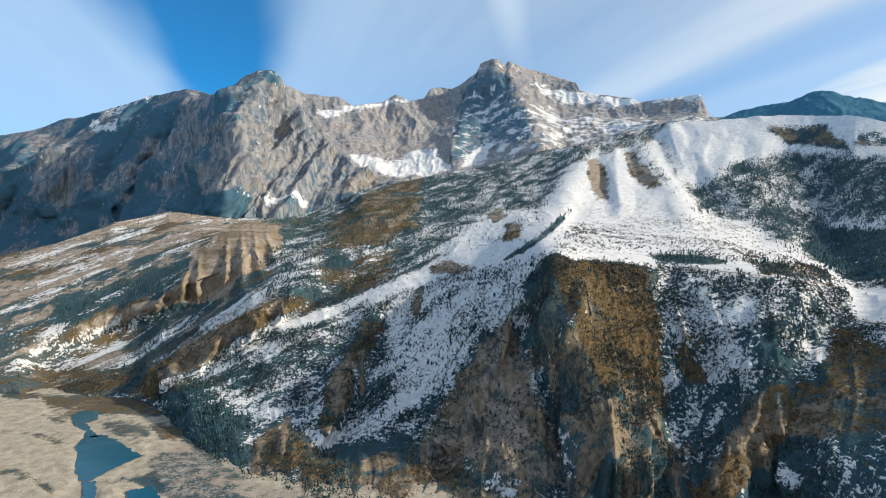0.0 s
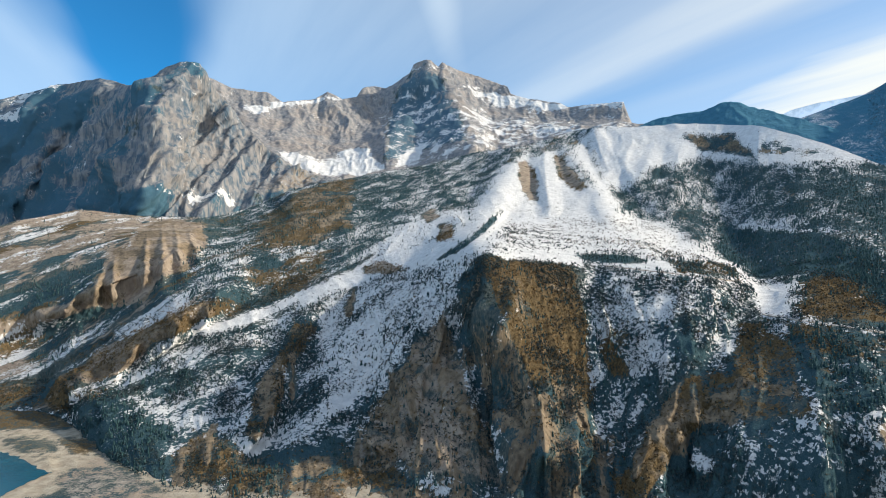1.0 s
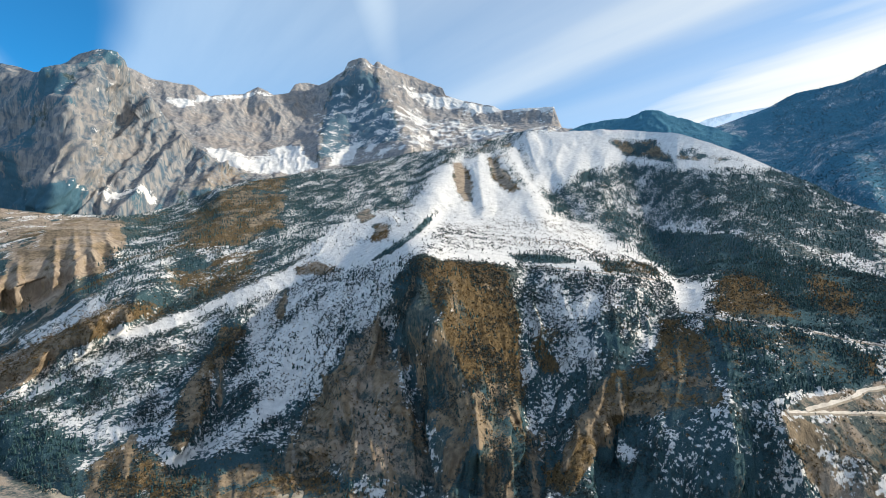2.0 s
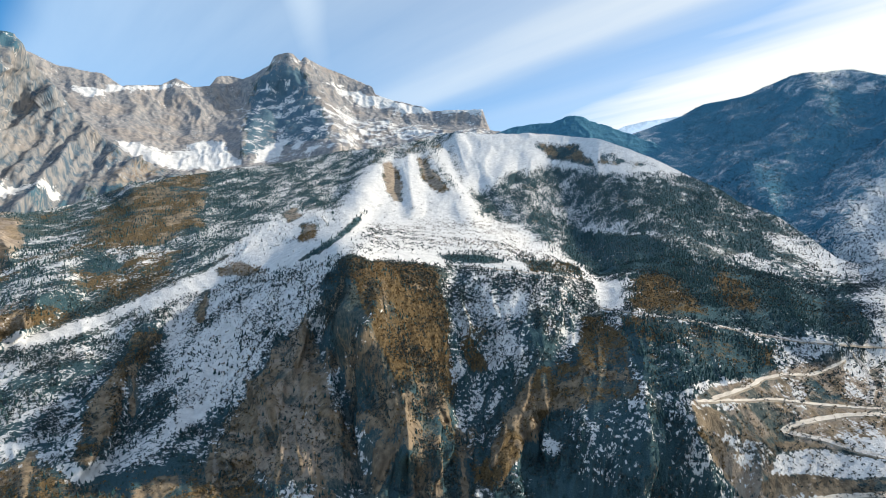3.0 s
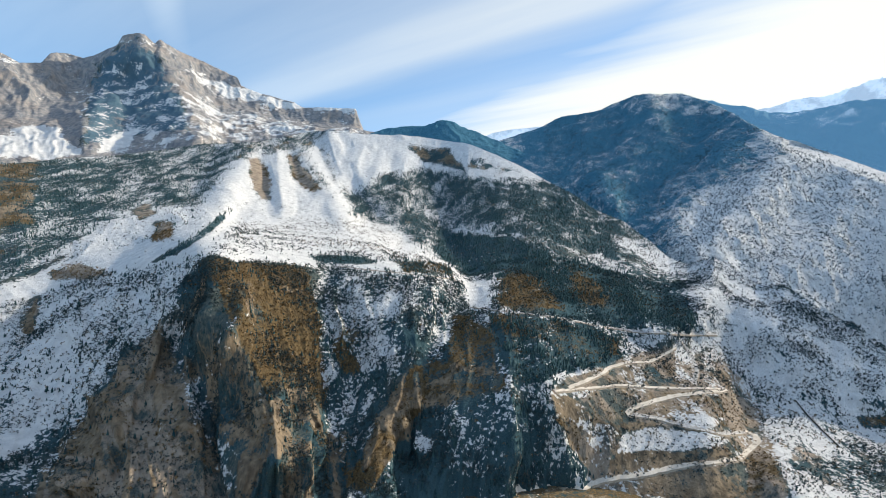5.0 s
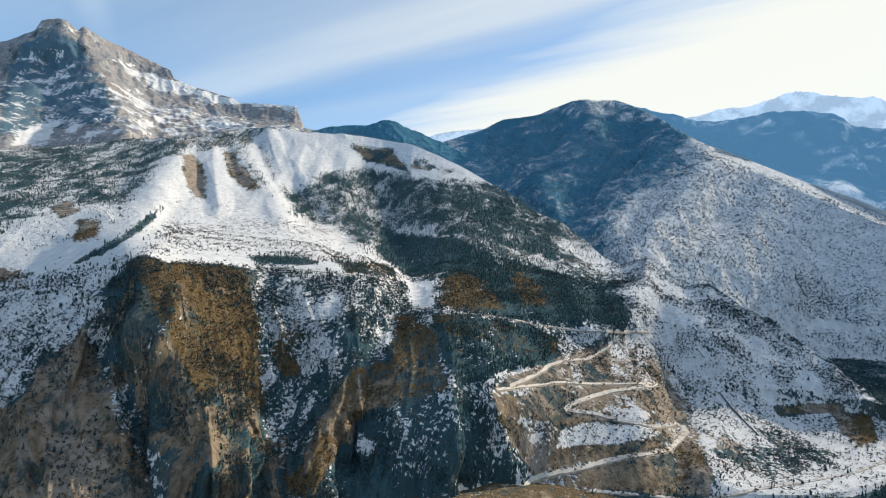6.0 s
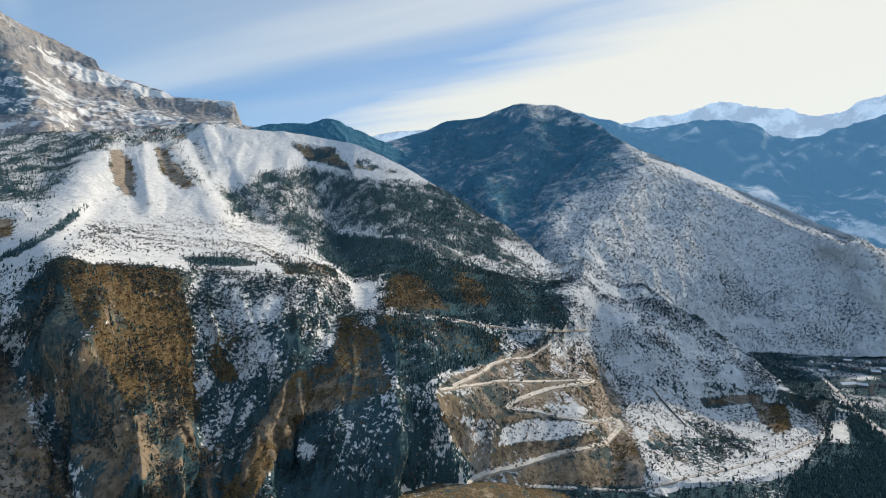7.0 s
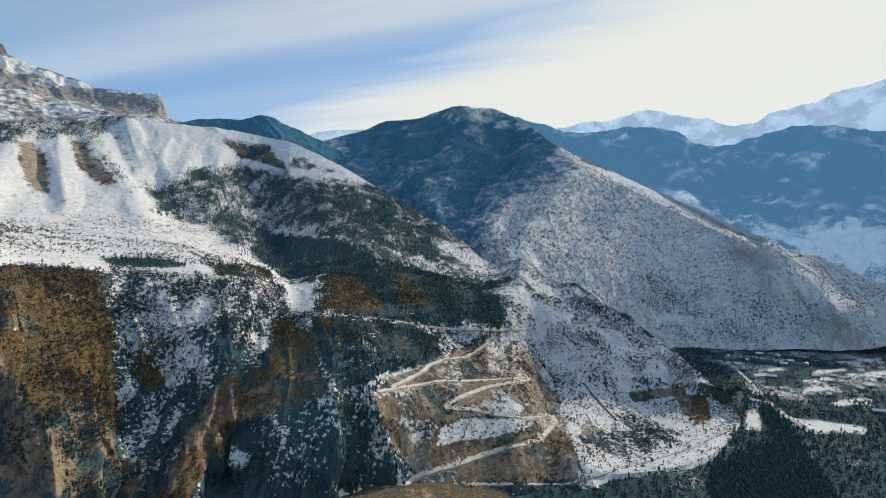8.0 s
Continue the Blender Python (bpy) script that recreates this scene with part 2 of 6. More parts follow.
class Slope:
    """A mountainside: a net of points between contour lines, each a list of (bearing, elevation angle, distance)."""

    def __init__(self, span, step, lines, rows, sharp=True, calm=0.0):
        self.az = np.arange(span[0], span[1] + step / 2, step)
        els, ds = [], []
        for l in lines:
            a, e, d = np.array(l).T
            if sharp:
                els.append(np.interp(self.az, a, e))
            else:
                els.append(glide(self.az, a, e))
            ds.append(glide(self.az, a, d))
            if calm and l is not lines[-1]:
                k = np.exp(-0.5 * (np.arange(-30, 31) * step / calm) ** 2)
                k /= k.sum()
                els[-1], ds[-1] = (np.convolve(np.pad(q, 30, "edge"), k, "valid") for q in (els[-1], ds[-1]))
        at = np.concatenate([np.linspace(i, i + 1, r, endpoint=False) for i, r in enumerate(rows)] + [[len(lines) - 1.0]])
        knots = np.arange(len(lines))
        self.s = at
        self.el = glide(at, knots, np.array(els))
        self.dist = glide(at, knots, np.array(ds))
        self.AZ = np.broadcast_to(self.az, self.el.shape)
        self.cover = {k: np.zeros(self.el.shape) for k in ("snow", "rock", "dry", "earth", "wood", "tree", "bush", "calm")}
        self.p = place(self.AZ, self.el, self.dist)

    def near(self, polygon, soft=0.3, ragged=0.5, seed=0):
        """How far inside a patch of ground (bearing, elevation angle) each point lies, 0 to 1, with a ragged edge."""
        q = np.array(polygon)
        pad = soft + ragged + 0.2
        inside = np.zeros(self.el.shape)
        box = (self.AZ > q[:, 0].min() - pad) & (self.AZ < q[:, 0].max() + pad) & (self.el > q[:, 1].min() - pad) & (self.el < q[:, 1].max() + pad)
        x, y = self.AZ[box], self.el[box]
        best, odd = np.full(x.shape, 1e9), np.zeros(x.shape, bool)
        for (ax, ay), (bx, by) in zip(q, np.roll(q, -1, 0)):
            t = np.clip(((x - ax) * (bx - ax) + (y - ay) * (by - ay)) / ((bx - ax) ** 2 + (by - ay) ** 2 + 1e-9), 0, 1)
            best = np.minimum(best, np.hypot(x - ax - t * (bx - ax), y - ay - t * (by - ay)))
            odd ^= ((ay > y) != (by > y)) & (x < (bx - ax) * (y - ay) / (by - ay + 1e-12) + ax)
        best = np.where(odd, best, -best)
        if ragged:
            best = best + ragged * fractal(self.p[box], 60.0 if ragged < 1 else 120.0, 4, 40 + seed) * 0.6
        inside[box] = np.clip(best / soft * 0.5 + 0.5, 0, 1)
        return inside

    def lay(self, polygon=None, soft=0.3, ragged=0.5, amount=1.0, **weights):
        f = amount * (self.near(polygon, soft, ragged, len(weights)) if polygon is not None else 1.0)
        for k, v in weights.items():
            self.cover[k] = self.cover[k] * (1 - f) + v * f
        return self

    def rib(self, line, out, wide, power=1.0, wide_east=None):
        """A rib (out > 0) or gully (out < 0) of the rock along a line of (bearing, elevation angle), wide in degrees; the east flank may be steeper."""
        q = np.array(line)
        best = np.full(self.el.shape, 1e9)
        scale = 1.0
        if wide_east:
            order = np.argsort(q[:, 1])
            east_of = self.AZ > np.interp(self.el, q[order, 1], q[order, 0])
            scale = np.where(east_of, wide / wide_east, 1.0)
        for (ax, ay), (bx, by) in zip(q[:-1], q[1:]):
            t = np.clip(((self.AZ - ax) * (bx - ax) + (self.el - ay) * (by - ay)) / ((bx - ax) ** 2 + (by - ay) ** 2), 0, 1)
            best = np.minimum(best, np.hypot(self.AZ - ax - t * (bx - ax), self.el - ay - t * (by - ay)))
        k = np.clip(1 - best * scale / wide, 0, 1)
        self.dist = self.dist - out * (k * k * (3 - 2 * k) if wide >= 2.5 else k ** power)
        self.p = place(self.AZ, self.el, self.dist)
        return self

    def spire(self, top, foot, out, wide):
        """A rock pyramid against the weathered slope: sharp at its top, growing out and wider towards its foot, with a sharp crest."""
        (ax, ay), (bx, by) = top, foot
        long = math.hypot(bx - ax, by - ay)
        box = (np.abs(self.AZ - (ax + bx) / 2) < long + 3 * wide) & (np.abs(self.el - (ay + by) / 2) < 3 * long)
        az, el, p = self.AZ[box], self.el[box], self.p[box]
        t = ((az - ax) * (bx - ax) + (el - ay) * (by - ay)) / long ** 2
        off = ((az - ax) * (by - ay) - (el - ay) * (bx - ax)) / long
        off = np.abs(off + wide * 0.22 * fractal(p, 16.0, 2, 21)) * np.where(off < 0, 1.0, 0.75)
        grow = np.clip(t, 0, 1)
        fade = np.clip((2.2 - t) / 1.2, 0, 1) ** 2
        side = np.clip(1 - off / (wide * (0.10 + 0.90 * grow)), 0, 1)
        shift = out * grow ** 0.8 * fade * side * (1 + 0.25 * fractal(p * np.array((1, 1, 0.2)), 7.0, 2, 33))
        way = np.stack([-np.sin(np.radians(az)), -np.cos(np.radians(az)), 0 * az], -1)
        self.p[box] = p + way * shift[..., None]
        return self

    def normal(self):
        du, dv = np.gradient(self.p, axis=1), np.gradient(self.p, axis=0)
        c = np.cross(du, dv)
        return c / (np.linalg.norm(c, axis=-1, keepdims=True) + 1e-9)

    def roughen(self, bits, steep=0.6, fall=0.3, crags=(), keep=0.0, lean=0.0):
        """Weathering: bits of (size, height, crested); gullies run down the fall line; flat and calm ground gets less, bare crags get flutes."""
        nrm = self.normal()
        amount = np.clip((1 - np.abs(nrm[..., 2])) / 0.45, 1 - steep, 1) * (1 - 0.85 * np.clip(self.cover["calm"], 0, 1))
        arc = np.radians(self.AZ) * self.dist.mean()
        arc = arc + 18 * fractal(self.p, 110.0, 2, 3) - lean * self.p[..., 2]
        down = np.stack([arc, self.dist * fall, self.p[..., 2] * fall * 1.4], -1)
        shift = 0.0
        for i, (size, high, crested) in enumerate(bits):
            shift = shift + high * (crests(down, size, 4, 11 * i) if crested else fractal(self.p, size, 3, 11 * i))
        shift = shift * amount * (1 - keep * np.clip((self.s - self.s[-1] + 0.45) / 0.45, 0, 1))[:, None]
        stone = np.clip(self.cover["rock"], 0, 1) * (1 - np.clip(self.cover["calm"], 0, 1))
        self.p = self.p + nrm * shift[..., None]
        a = np.radians(self.AZ)
        out = np.stack([-np.sin(a), -np.cos(a), 0 * a], -1)
        for i, (size, high) in enumerate(crags):
            self.p = self.p + out * (stone * high * crests(down * np.array((1, 0.35, 0.35)), size, 3, 50 + 7 * i))[..., None]
        return self

    def mottle(self, key, size, high, seed=0, along=None, squeeze=6.0, ledges=1.0, within=None):
        """Uneven cover: patches of that size, drawn out along a line on the slope; solid and bare ground keep their look."""
        p = self.p * np.array((1, 1, ledges))
        if along:
            (a, b), (c, d) = along
            way = np.array(self.at(a, b) - self.at(c, d))
            way /= np.linalg.norm(way)
            p = p - (p @ way)[..., None] * way * (1 - 1 / squeeze)
        k = np.clip(self.cover[key], 0, 1)
        part_of = 1.0 if within is None else self.near(within, 1.0, 0.0)
        self.cover[key] = np.clip(k + part_of * high * fractal(p, size, 4, 70 + seed) * 4 * k * (1 - k), 0, 1)
        return self

    def at(self, az, el):
        """The place on the slope at a bearing and an elevation angle, nearest surface first."""
        c = int(np.clip(round((az - self.az[0]) / (self.az[1] - self.az[0])), 0, len(self.az) - 1))
        col = self.p[:, c]
        e = np.degrees(np.arctan2(col[:, 2] - EYE, np.hypot(col[:, 0], col[:, 1])))
        over = np.nonzero(e >= el)[0]
        i = max(1, over[0]) if len(over) else len(e) - 1
        t = np.clip((el - e[i - 1]) / (e[i] - e[i - 1] + 1e-9), 0, 1)
        return Vector(col[i - 1] * (1 - t) + col[i] * t)

    def build(self, name, mat, back=0.0, drop=0.8):
        rows, cols = self.el.shape
        pts = self.p
        cov = {k: v for k, v in self.cover.items()}
        if back:
            far = np.stack([self.p[-1] + np.concatenate([self.p[-1][:, :2] / np.linalg.norm(self.p[-1][:, :2], axis=1, keepdims=True) * back * s,
                                                         np.full((cols, 1), -back * drop * s)], 1) for s in (0.04, 0.2, 0.5, 1.0)])
            far[..., 2] = np.maximum(far[..., 2], -60)
            pts = np.concatenate([pts, far])
            cov = {k: np.concatenate([v, np.repeat(v[-1:], 4, 0)]) for k, v in cov.items()}
            rows += 4
        mesh = bpy.data.meshes.new(name)
        i = np.arange(rows * cols).reshape(rows, cols)
        quads = np.stack([i[:-1, :-1], i[:-1, 1:], i[1:, 1:], i[1:, :-1]], -1).reshape(-1, 4)
        mesh.vertices.add(rows * cols)
        mesh.vertices.foreach_set("co", pts.astype(np.float32).ravel())
        mesh.loops.add(quads.size)
        mesh.loops.foreach_set("vertex_index", quads.astype(np.int32).ravel())
        mesh.polygons.add(len(quads))
        mesh.polygons.foreach_set("loop_start", np.arange(0, quads.size, 4, dtype=np.int32))
        mesh.polygons.foreach_set("use_smooth", np.ones(len(quads), bool))
        for attr, keys in (("cover_a", ("snow", "rock", "dry")), ("cover_b", ("wood", "earth", "bush"))):
            layer = mesh.attributes.new(attr, "FLOAT_COLOR", "POINT")
            rgba = np.stack([cov[k].ravel() for k in keys] + [np.ones(rows * cols)], -1).astype(np.float32)
            layer.data.foreach_set("color", np.clip(rgba, 0, 1).ravel())
        mesh.materials.append(mat)
        mesh.update()
        mesh.validate()
        return new(name, mesh)


# the high rock wall over the left bank
left_mountain_line_1 = [(-47.0, -6.42, 3638), (-39.1, -2.26, 3320), (-35.4, -1.41, 3093), (-31.2, 0.46, 2790), (-27.6, 1.53, 2518), (-24.3, 1.25, 2292), (-20.7, 0.72, 2100), (-16.4, 0.91, 2100), (-12.0, 1.69, 2150), (-8.5, 3.29, 2200), (-2.6, 4.21, 2250)]
left_mountain_line_2 = [(-47.0, 1.66, 4390), (-39.1, 1.89, 3874), (-35.4, 2.71, 3578), (-31.2, 4.87, 3313), (-27.6, 5.83, 3022), (-24.7, 5.97, 2685), (-21.7, 6.66, 2383), (-18.1, 6.53, 2350), (-13.7, 6.96, 2400), (-10.8, 6.46, 2400), (-7.9, 6.22, 2400), (-2.6, 6.68, 2400)]
left_mountain_line_3 = [(-47.0, 4.49, 4550), (-39.1, 6.02, 4181), (-36.2, 6.74, 3906), (-33.4, 7.95, 3685), (-29.9, 9.00, 3498), (-26.7, 9.53, 3214), (-23.3, 10.85, 2772), (-20.7, 12.38, 2550), (-17.5, 12.61, 2700), (-14.2, 10.32, 2600), (-10.8, 8.47, 2550), (-7.9, 7.09, 2500), (-2.6, 6.80, 2480)]
left_mountain_line_4 = [(-47.0, 6.50, 4550), (-39.1, 9.19, 4550), (-36.9, 9.93, 4524), (-35.0, 10.88, 4349), (-32.1, 12.11, 4106), (-29.9, 13.22, 3899), (-28.5, 13.78, 3786), (-26.7, 14.41, 3602), (-25.2, 14.93, 3415), (-23.0, 14.62, 3120), (-21.7, 15.26, 2991), (-20.2, 16.35, 2900), (-18.9, 17.20, 2850), (-18.1, 17.37, 2850), (-17.1, 17.31, 2850), (-16.2, 15.92, 2850), (-15.0, 14.39, 2820), (-13.1, 12.15, 2750), (-10.8, 10.00, 2650), (-8.5, 8.41, 2600), (-5.0, 7.13, 2550), (-2.6, 6.92, 2550)]
left_mountain = Slope((-52, -2.5), 0.12, [left_mountain_line_1, left_mountain_line_2, left_mountain_line_3, left_mountain_line_4], (40, 60, 60))
left_mountain.rib([(-18.1, 17.2), (-19.7, 14.6), (-21.5, 11.8), (-22.0, 8.3), (-22.8, 6.1)], 190, 5.0, 1.0, 4.5).rib([(-25.2, 14.5), (-27.1, 11.8), (-29.9, 7.7), (-31.2, 4.6)], 150, 4.0, 1.0, 1.6).rib([(-32.1, 11.7), (-34.6, 8.3), (-35.8, 5.3)], 150, 4.0, 1.0, 1.5)
left_mountain.rib([(-28.5, 13.1), (-30.6, 10.2), (-32.7, 7.0), (-34.2, 4.0)], 90, 2.4, 1.0, 1.0).rib([(-36.9, 9.5), (-38.1, 7.0), (-38.8, 4.7)], 110, 3.0, 1.0, 1.2).rib([(-22.5, 14.6), (-24.5, 11.3), (-26.2, 8.0)], 80, 2.2, 1.0, 1.0)
left_mountain.rib([(-16.4, 16.2), (-13.1, 12.6), (-8.5, 8.2)], 50, 2.4, 1.0, 1.6)
# besides real woods, the wood weight spreads the blue of shade and haze
left_mountain.lay(rock=0.6, snow=0.07, wood=0.95)
# sunlit east flank kept mostly rock, with less of that shade blue
left_mountain.lay([(-22.8, 12.2), (-18.6, 16.0), (-16.4, 16.7), (-10.8, 10.5), (-5.6, 7.1), (-10.8, 5.3), (-22.8, 5.5)], 0.8, 0.5, rock=1.0, wood=0.5)
left_mountain.lay([(-45.6, 5.8), (-35.8, 7.2), (-31.2, 8.6), (-25.2, 8.1), (-22.8, 5.8), (-26.7, 3.2), (-31.2, 2.1), (-39.1, -0.9), (-45.6, -2.5)], 1.0, 0.8, rock=0.42, wood=1.0)
left_mountain.lay([(-39.1, 9.6), (-35.0, 10.9), (-31.2, 12.1), (-25.2, 14.8), (-18.1, 17.5), (-19.7, 12.2), (-25.2, 9.6), (-33.4, 9.4), (-39.1, 7.8)], 0.8, 0.8, amount=0.4, rock=0.7, wood=0.9)
left_mountain.lay([(-22.2, 8.3), (-16.4, 9.9), (-10.8, 9.3), (-3.8, 6.7), (-9.7, 5.2), (-18.1, 5.2), (-22.8, 5.8)], 0.8, 0.5, rock=0.8, earth=0.75, wood=0.1)
left_mountain.lay([(-21.7, 5.3), (-18.1, 7.4), (-16.4, 6.3), (-13.1, 5.5), (-8.5, 5.9), (-13.1, 4.6), (-18.1, 4.9)], 0.5, 0.6, amount=0.6, rock=0.3, wood=0.9, earth=0.2)
left_mountain.lay([(-27.2, 4.0), (-21.7, 5.8), (-19.1, 5.7), (-20.2, 3.1), (-26.7, 2.7)], 0.4, 0.4, rock=0.1, wood=1.0, earth=0)
for snowfield in ([(-33.0, 11.4), (-30.1, 11.1), (-30.6, 10.1), (-32.7, 10.4)], [(-32.1, 12.2), (-28.5, 14.0), (-28.0, 13.8), (-31.0, 12.2)], [(-18.9, 5.0), (-13.9, 5.5), (-14.2, 4.7), (-18.1, 4.3)]):
    left_mountain.lay(snowfield, 0.3, 0.5, snow=0.8)
left_mountain.mottle("rock", 170, 0.8, 1, [(-18.1, 17.1), (-13.1, 11.5)], 3.0).mottle("snow", 60, 0.5, 2)
left_mountain.roughen([(300, 62, True), (110, 22, True), (25, 5, False)], 0.6, 0.25, [(90, 7), (35, 4)], 0.8, 0.55)
tagged(left_mountain.build("mountain_west", HAZED_WALL_COVER, 900), "grey limestone mountain wall with wooded foot", "mountain", kind="structure")

# the summit massif with its cirque
summit_line_1 = [(-21.7, 2.26, 2600), (-13.1, 4.68, 2600), (-9.7, 5.90, 2650), (-5.0, 5.38, 2600), (-0.2, 5.99, 2600), (4.5, 6.55, 2650), (8.6, 7.37, 2700), (12.6, 8.13, 2750), (17.1, 8.63, 2750), (20.8, 9.15, 2750), (24.8, 9.15, 2750), (29.5, 9.03, 2750)]
summit_line_2 = [(-21.7, 6.66, 3100), (-13.1, 9.25, 3100), (-9.7, 8.90, 3000), (-5.0, 8.53, 3050), (-0.2, 9.20, 3100), (3.3, 9.59, 3150), (6.9, 10.28, 3200), (10.4, 10.76, 3250), (15.4, 11.37, 3250), (20.8, 11.84, 3250), (24.8, 12.17, 3250), (29.5, 10.79, 3150)]
summit_line_3 = [(-21.7, 13.08, 3700), (-15.3, 13.57, 3800), (-10.8, 12.42, 3650), (-5.0, 11.74, 3700), (-0.2, 13.20, 3900), (2.7, 14.59, 4050), (5.1, 16.20, 4250), (8.6, 15.82, 4200), (12.6, 14.54, 4050), (16.0, 13.52, 3950), (20.8, 12.90, 3800), (24.8, 12.79, 3700), (29.5, 11.04, 3500)]
summit_line_4_west = [(-21.7, 14.13, 4000), (-16.4, 16.16, 4000), (-14.2, 15.52, 4000), (-10.8, 15.34, 4000), (-9.4, 14.53, 3950), (-6.2, 15.08, 4050), (-5.0, 15.77, 4100), (-3.5, 15.13, 4100), (-2.0, 15.43, 4150), (-1.4, 16.26, 4200), (-0.2, 16.54, 4250), (1.0, 16.37, 4250), (1.8, 16.69, 4300), (2.7, 17.33, 4350), (3.6, 17.97, 4400), (3.9, 18.76, 4420)]
summit_line_4_east = [(5.0, 19.16, 4420), (5.7, 19.09, 4420), (6.5, 18.48, 4420), (6.9, 18.89, 4420), (8.6, 18.13, 4400), (12.6, 16.96, 4350), (13.8, 16.46, 4300), (14.1, 15.80, 4250), (16.0, 15.24, 4200), (19.2, 14.67, 4100), (19.9, 14.24, 4080), (23.4, 14.38, 3950), (25.3, 14.37, 3900), (25.9, 12.94, 3880), (26.5, 11.85, 3850), (29.5, 10.54, 3700)]
summit = Slope((-19, 31), 0.12, [summit_line_1, summit_line_2, summit_line_3, summit_line_4_west + summit_line_4_east], (24, 60, 50))
summit.rib([(5.7, 19.0), (7.7, 16.1), (9.2, 13.6), (10.1, 11.0)], 330, 5.5, 1.0, 3.0).rib([(3.6, 16.8), (2.7, 14.0), (1.0, 11.2)], 120, 2.2, 1.0, 3.0).rib([(-0.2, 16.3), (1.0, 14.0), (-1.4, 11.8)], -90, 2.5)
summit.lay(rock=0.97, snow=0.07, earth=0.25)
summit.lay([(0.4, 12.4), (2.7, 15.1), (5.1, 16.7), (8.6, 15.8), (25.8, 12.7), (26.4, 10.6), (15.4, 10.4), (9.2, 9.9), (3.3, 9.2)], 0.6, 0.6, snow=0.42, earth=0.0)
summit.lay([(2.3, 15.7), (5.1, 16.7), (8.6, 14.4), (9.5, 11.1), (5.7, 10.3), (1.0, 8.9), (1.0, 11.8)], 0.5, 0.3, snow=0.24)
# shade of the summit's west face painted as blue cover, not trees
summit.lay([(2.3, 15.7), (5.0, 18.8), (7.2, 16.7), (8.9, 13.9), (9.5, 11.1), (5.7, 10.3), (1.0, 8.9), (1.2, 12.1)], 0.5, 0.4, rock=0.2, wood=1.0, earth=0.0)
summit.lay([(3.6, 19.5), (6.9, 19.4), (14.0, 16.6), (14.2, 15.8), (9.2, 16.5), (5.1, 16.7), (3.3, 17.3)], 0.3, 0.2, snow=0.10, earth=0.0)
for snowfield in ([(-10.0, 9.5), (-7.3, 9.2), (-5.0, 9.0), (-2.6, 10.5), (-0.7, 10.0), (0.7, 8.4), (-1.4, 7.7), (-5.0, 7.4), (-7.9, 8.0)], [(9.1, 16.6), (12.6, 16.0), (16.0, 15.2), (19.5, 14.5), (19.9, 14.0), (17.1, 14.1), (13.2, 14.7), (10.1, 15.9)], [(19.7, 14.2), (23.4, 14.4), (25.4, 14.4), (25.2, 14.0), (21.8, 13.9)],
                  [(-13.4, 13.8), (-9.7, 14.5), (-5.6, 15.2), (-3.7, 15.2), (-7.9, 14.3), (-12.5, 13.4)], [(3.3, 10.5), (5.1, 10.9), (4.5, 9.2), (2.1, 8.6)]):
    summit.lay(snowfield, 0.25, 0.2, snow=0.95)
summit.lay([(8.6, 16.1), (13.2, 14.6), (19.8, 13.8), (25.6, 13.6), (26.1, 12.4), (19.8, 12.6), (12.6, 13.7), (8.6, 15.0)], 0.3, 0.3, snow=0.12)
summit.mottle("snow", 70, 0.7, 3, None, 1, 1.0).mottle("rock", 120, 0.5, 4)
summit.roughen([(330, 38, True), (110, 12, True), (30, 5, False)], 0.6, 0.4, [(110, 12), (40, 8)], 0.8)
tagged(summit.build("mountain_summit", HAZED_CRAG_COVER, 500), "grey rocky summit massif streaked with snow", "mountain", kind="structure")

dark_hill = Slope((22, 46), 0.12, [
    [(24.2, 8.98, 2750), (37.1, 8.19, 2800), (45.2, 6.76, 2800)],
    [(24.2, 11.00, 3100), (26.6, 11.96, 3150), (28.9, 12.61, 3200), (32.5, 12.86, 3200), (34.5, 13.46, 3200), (37.1, 12.63, 3200), (39.3, 11.74, 3200), (41.2, 10.81, 3150), (43.1, 9.88, 3100), (45.2, 7.85, 3000)],
], (50,), sharp=False)
dark_hill.lay(wood=1.0)
dark_hill.roughen([(150, 14, True), (30, 5, False)])
tagged(dark_hill.build("hill_wooded", HAZED_COVER, 500), "dark conifer-covered hill behind the snowfield", "hill", kind="structure")

back_snow = Slope((34, 48), 0.15, [
    [(34.2, 8.27, 4400), (52.6, 7.41, 4400)],
    [(34.2, 10.56, 4600), (37.1, 11.02, 4600), (39.6, 12.11, 4650), (41.5, 12.43, 4650), (44.7, 12.63, 4650), (52.6, 12.25, 4650)],
], (20,))
back_snow.lay(snow=0.9)
tagged(back_snow.build("backdrop_ridge", FAR_SNOW_GLOW, 150), "pale snow-covered ridge in the far distance", "mountain ridge", kind="structure")

far_range_line_1 = [(59.7, 6.95, 4000), (92.0, 6.91, 4000), (102.1, 5.87, 4000)]
far_range_line_2 = [(59.7, 12.13, 4650), (65.5, 12.72, 4650), (67.1, 13.19, 4650), (71.0, 13.12, 4650), (73.4, 14.16, 4650), (75.7, 13.38, 4650), (78.7, 12.47, 4650), (81.0, 11.78, 4600), (82.8, 11.88, 4600), (84.2, 12.46, 4650), (86.3, 12.71, 4650), (87.3, 13.03, 4650), (89.1, 13.86, 4700), (91.0, 13.76, 4700), (92.0, 13.92, 4700), (96.4, 13.59, 4700), (102.1, 11.57, 4700)]
far_range = Slope((58, 106), 0.12, [far_range_line_1, far_range_line_2], (70,))
far_range.lay(snow=0.9, rock=0.2)
far_range.roughen([(400, 40, True), (90, 12, True)])
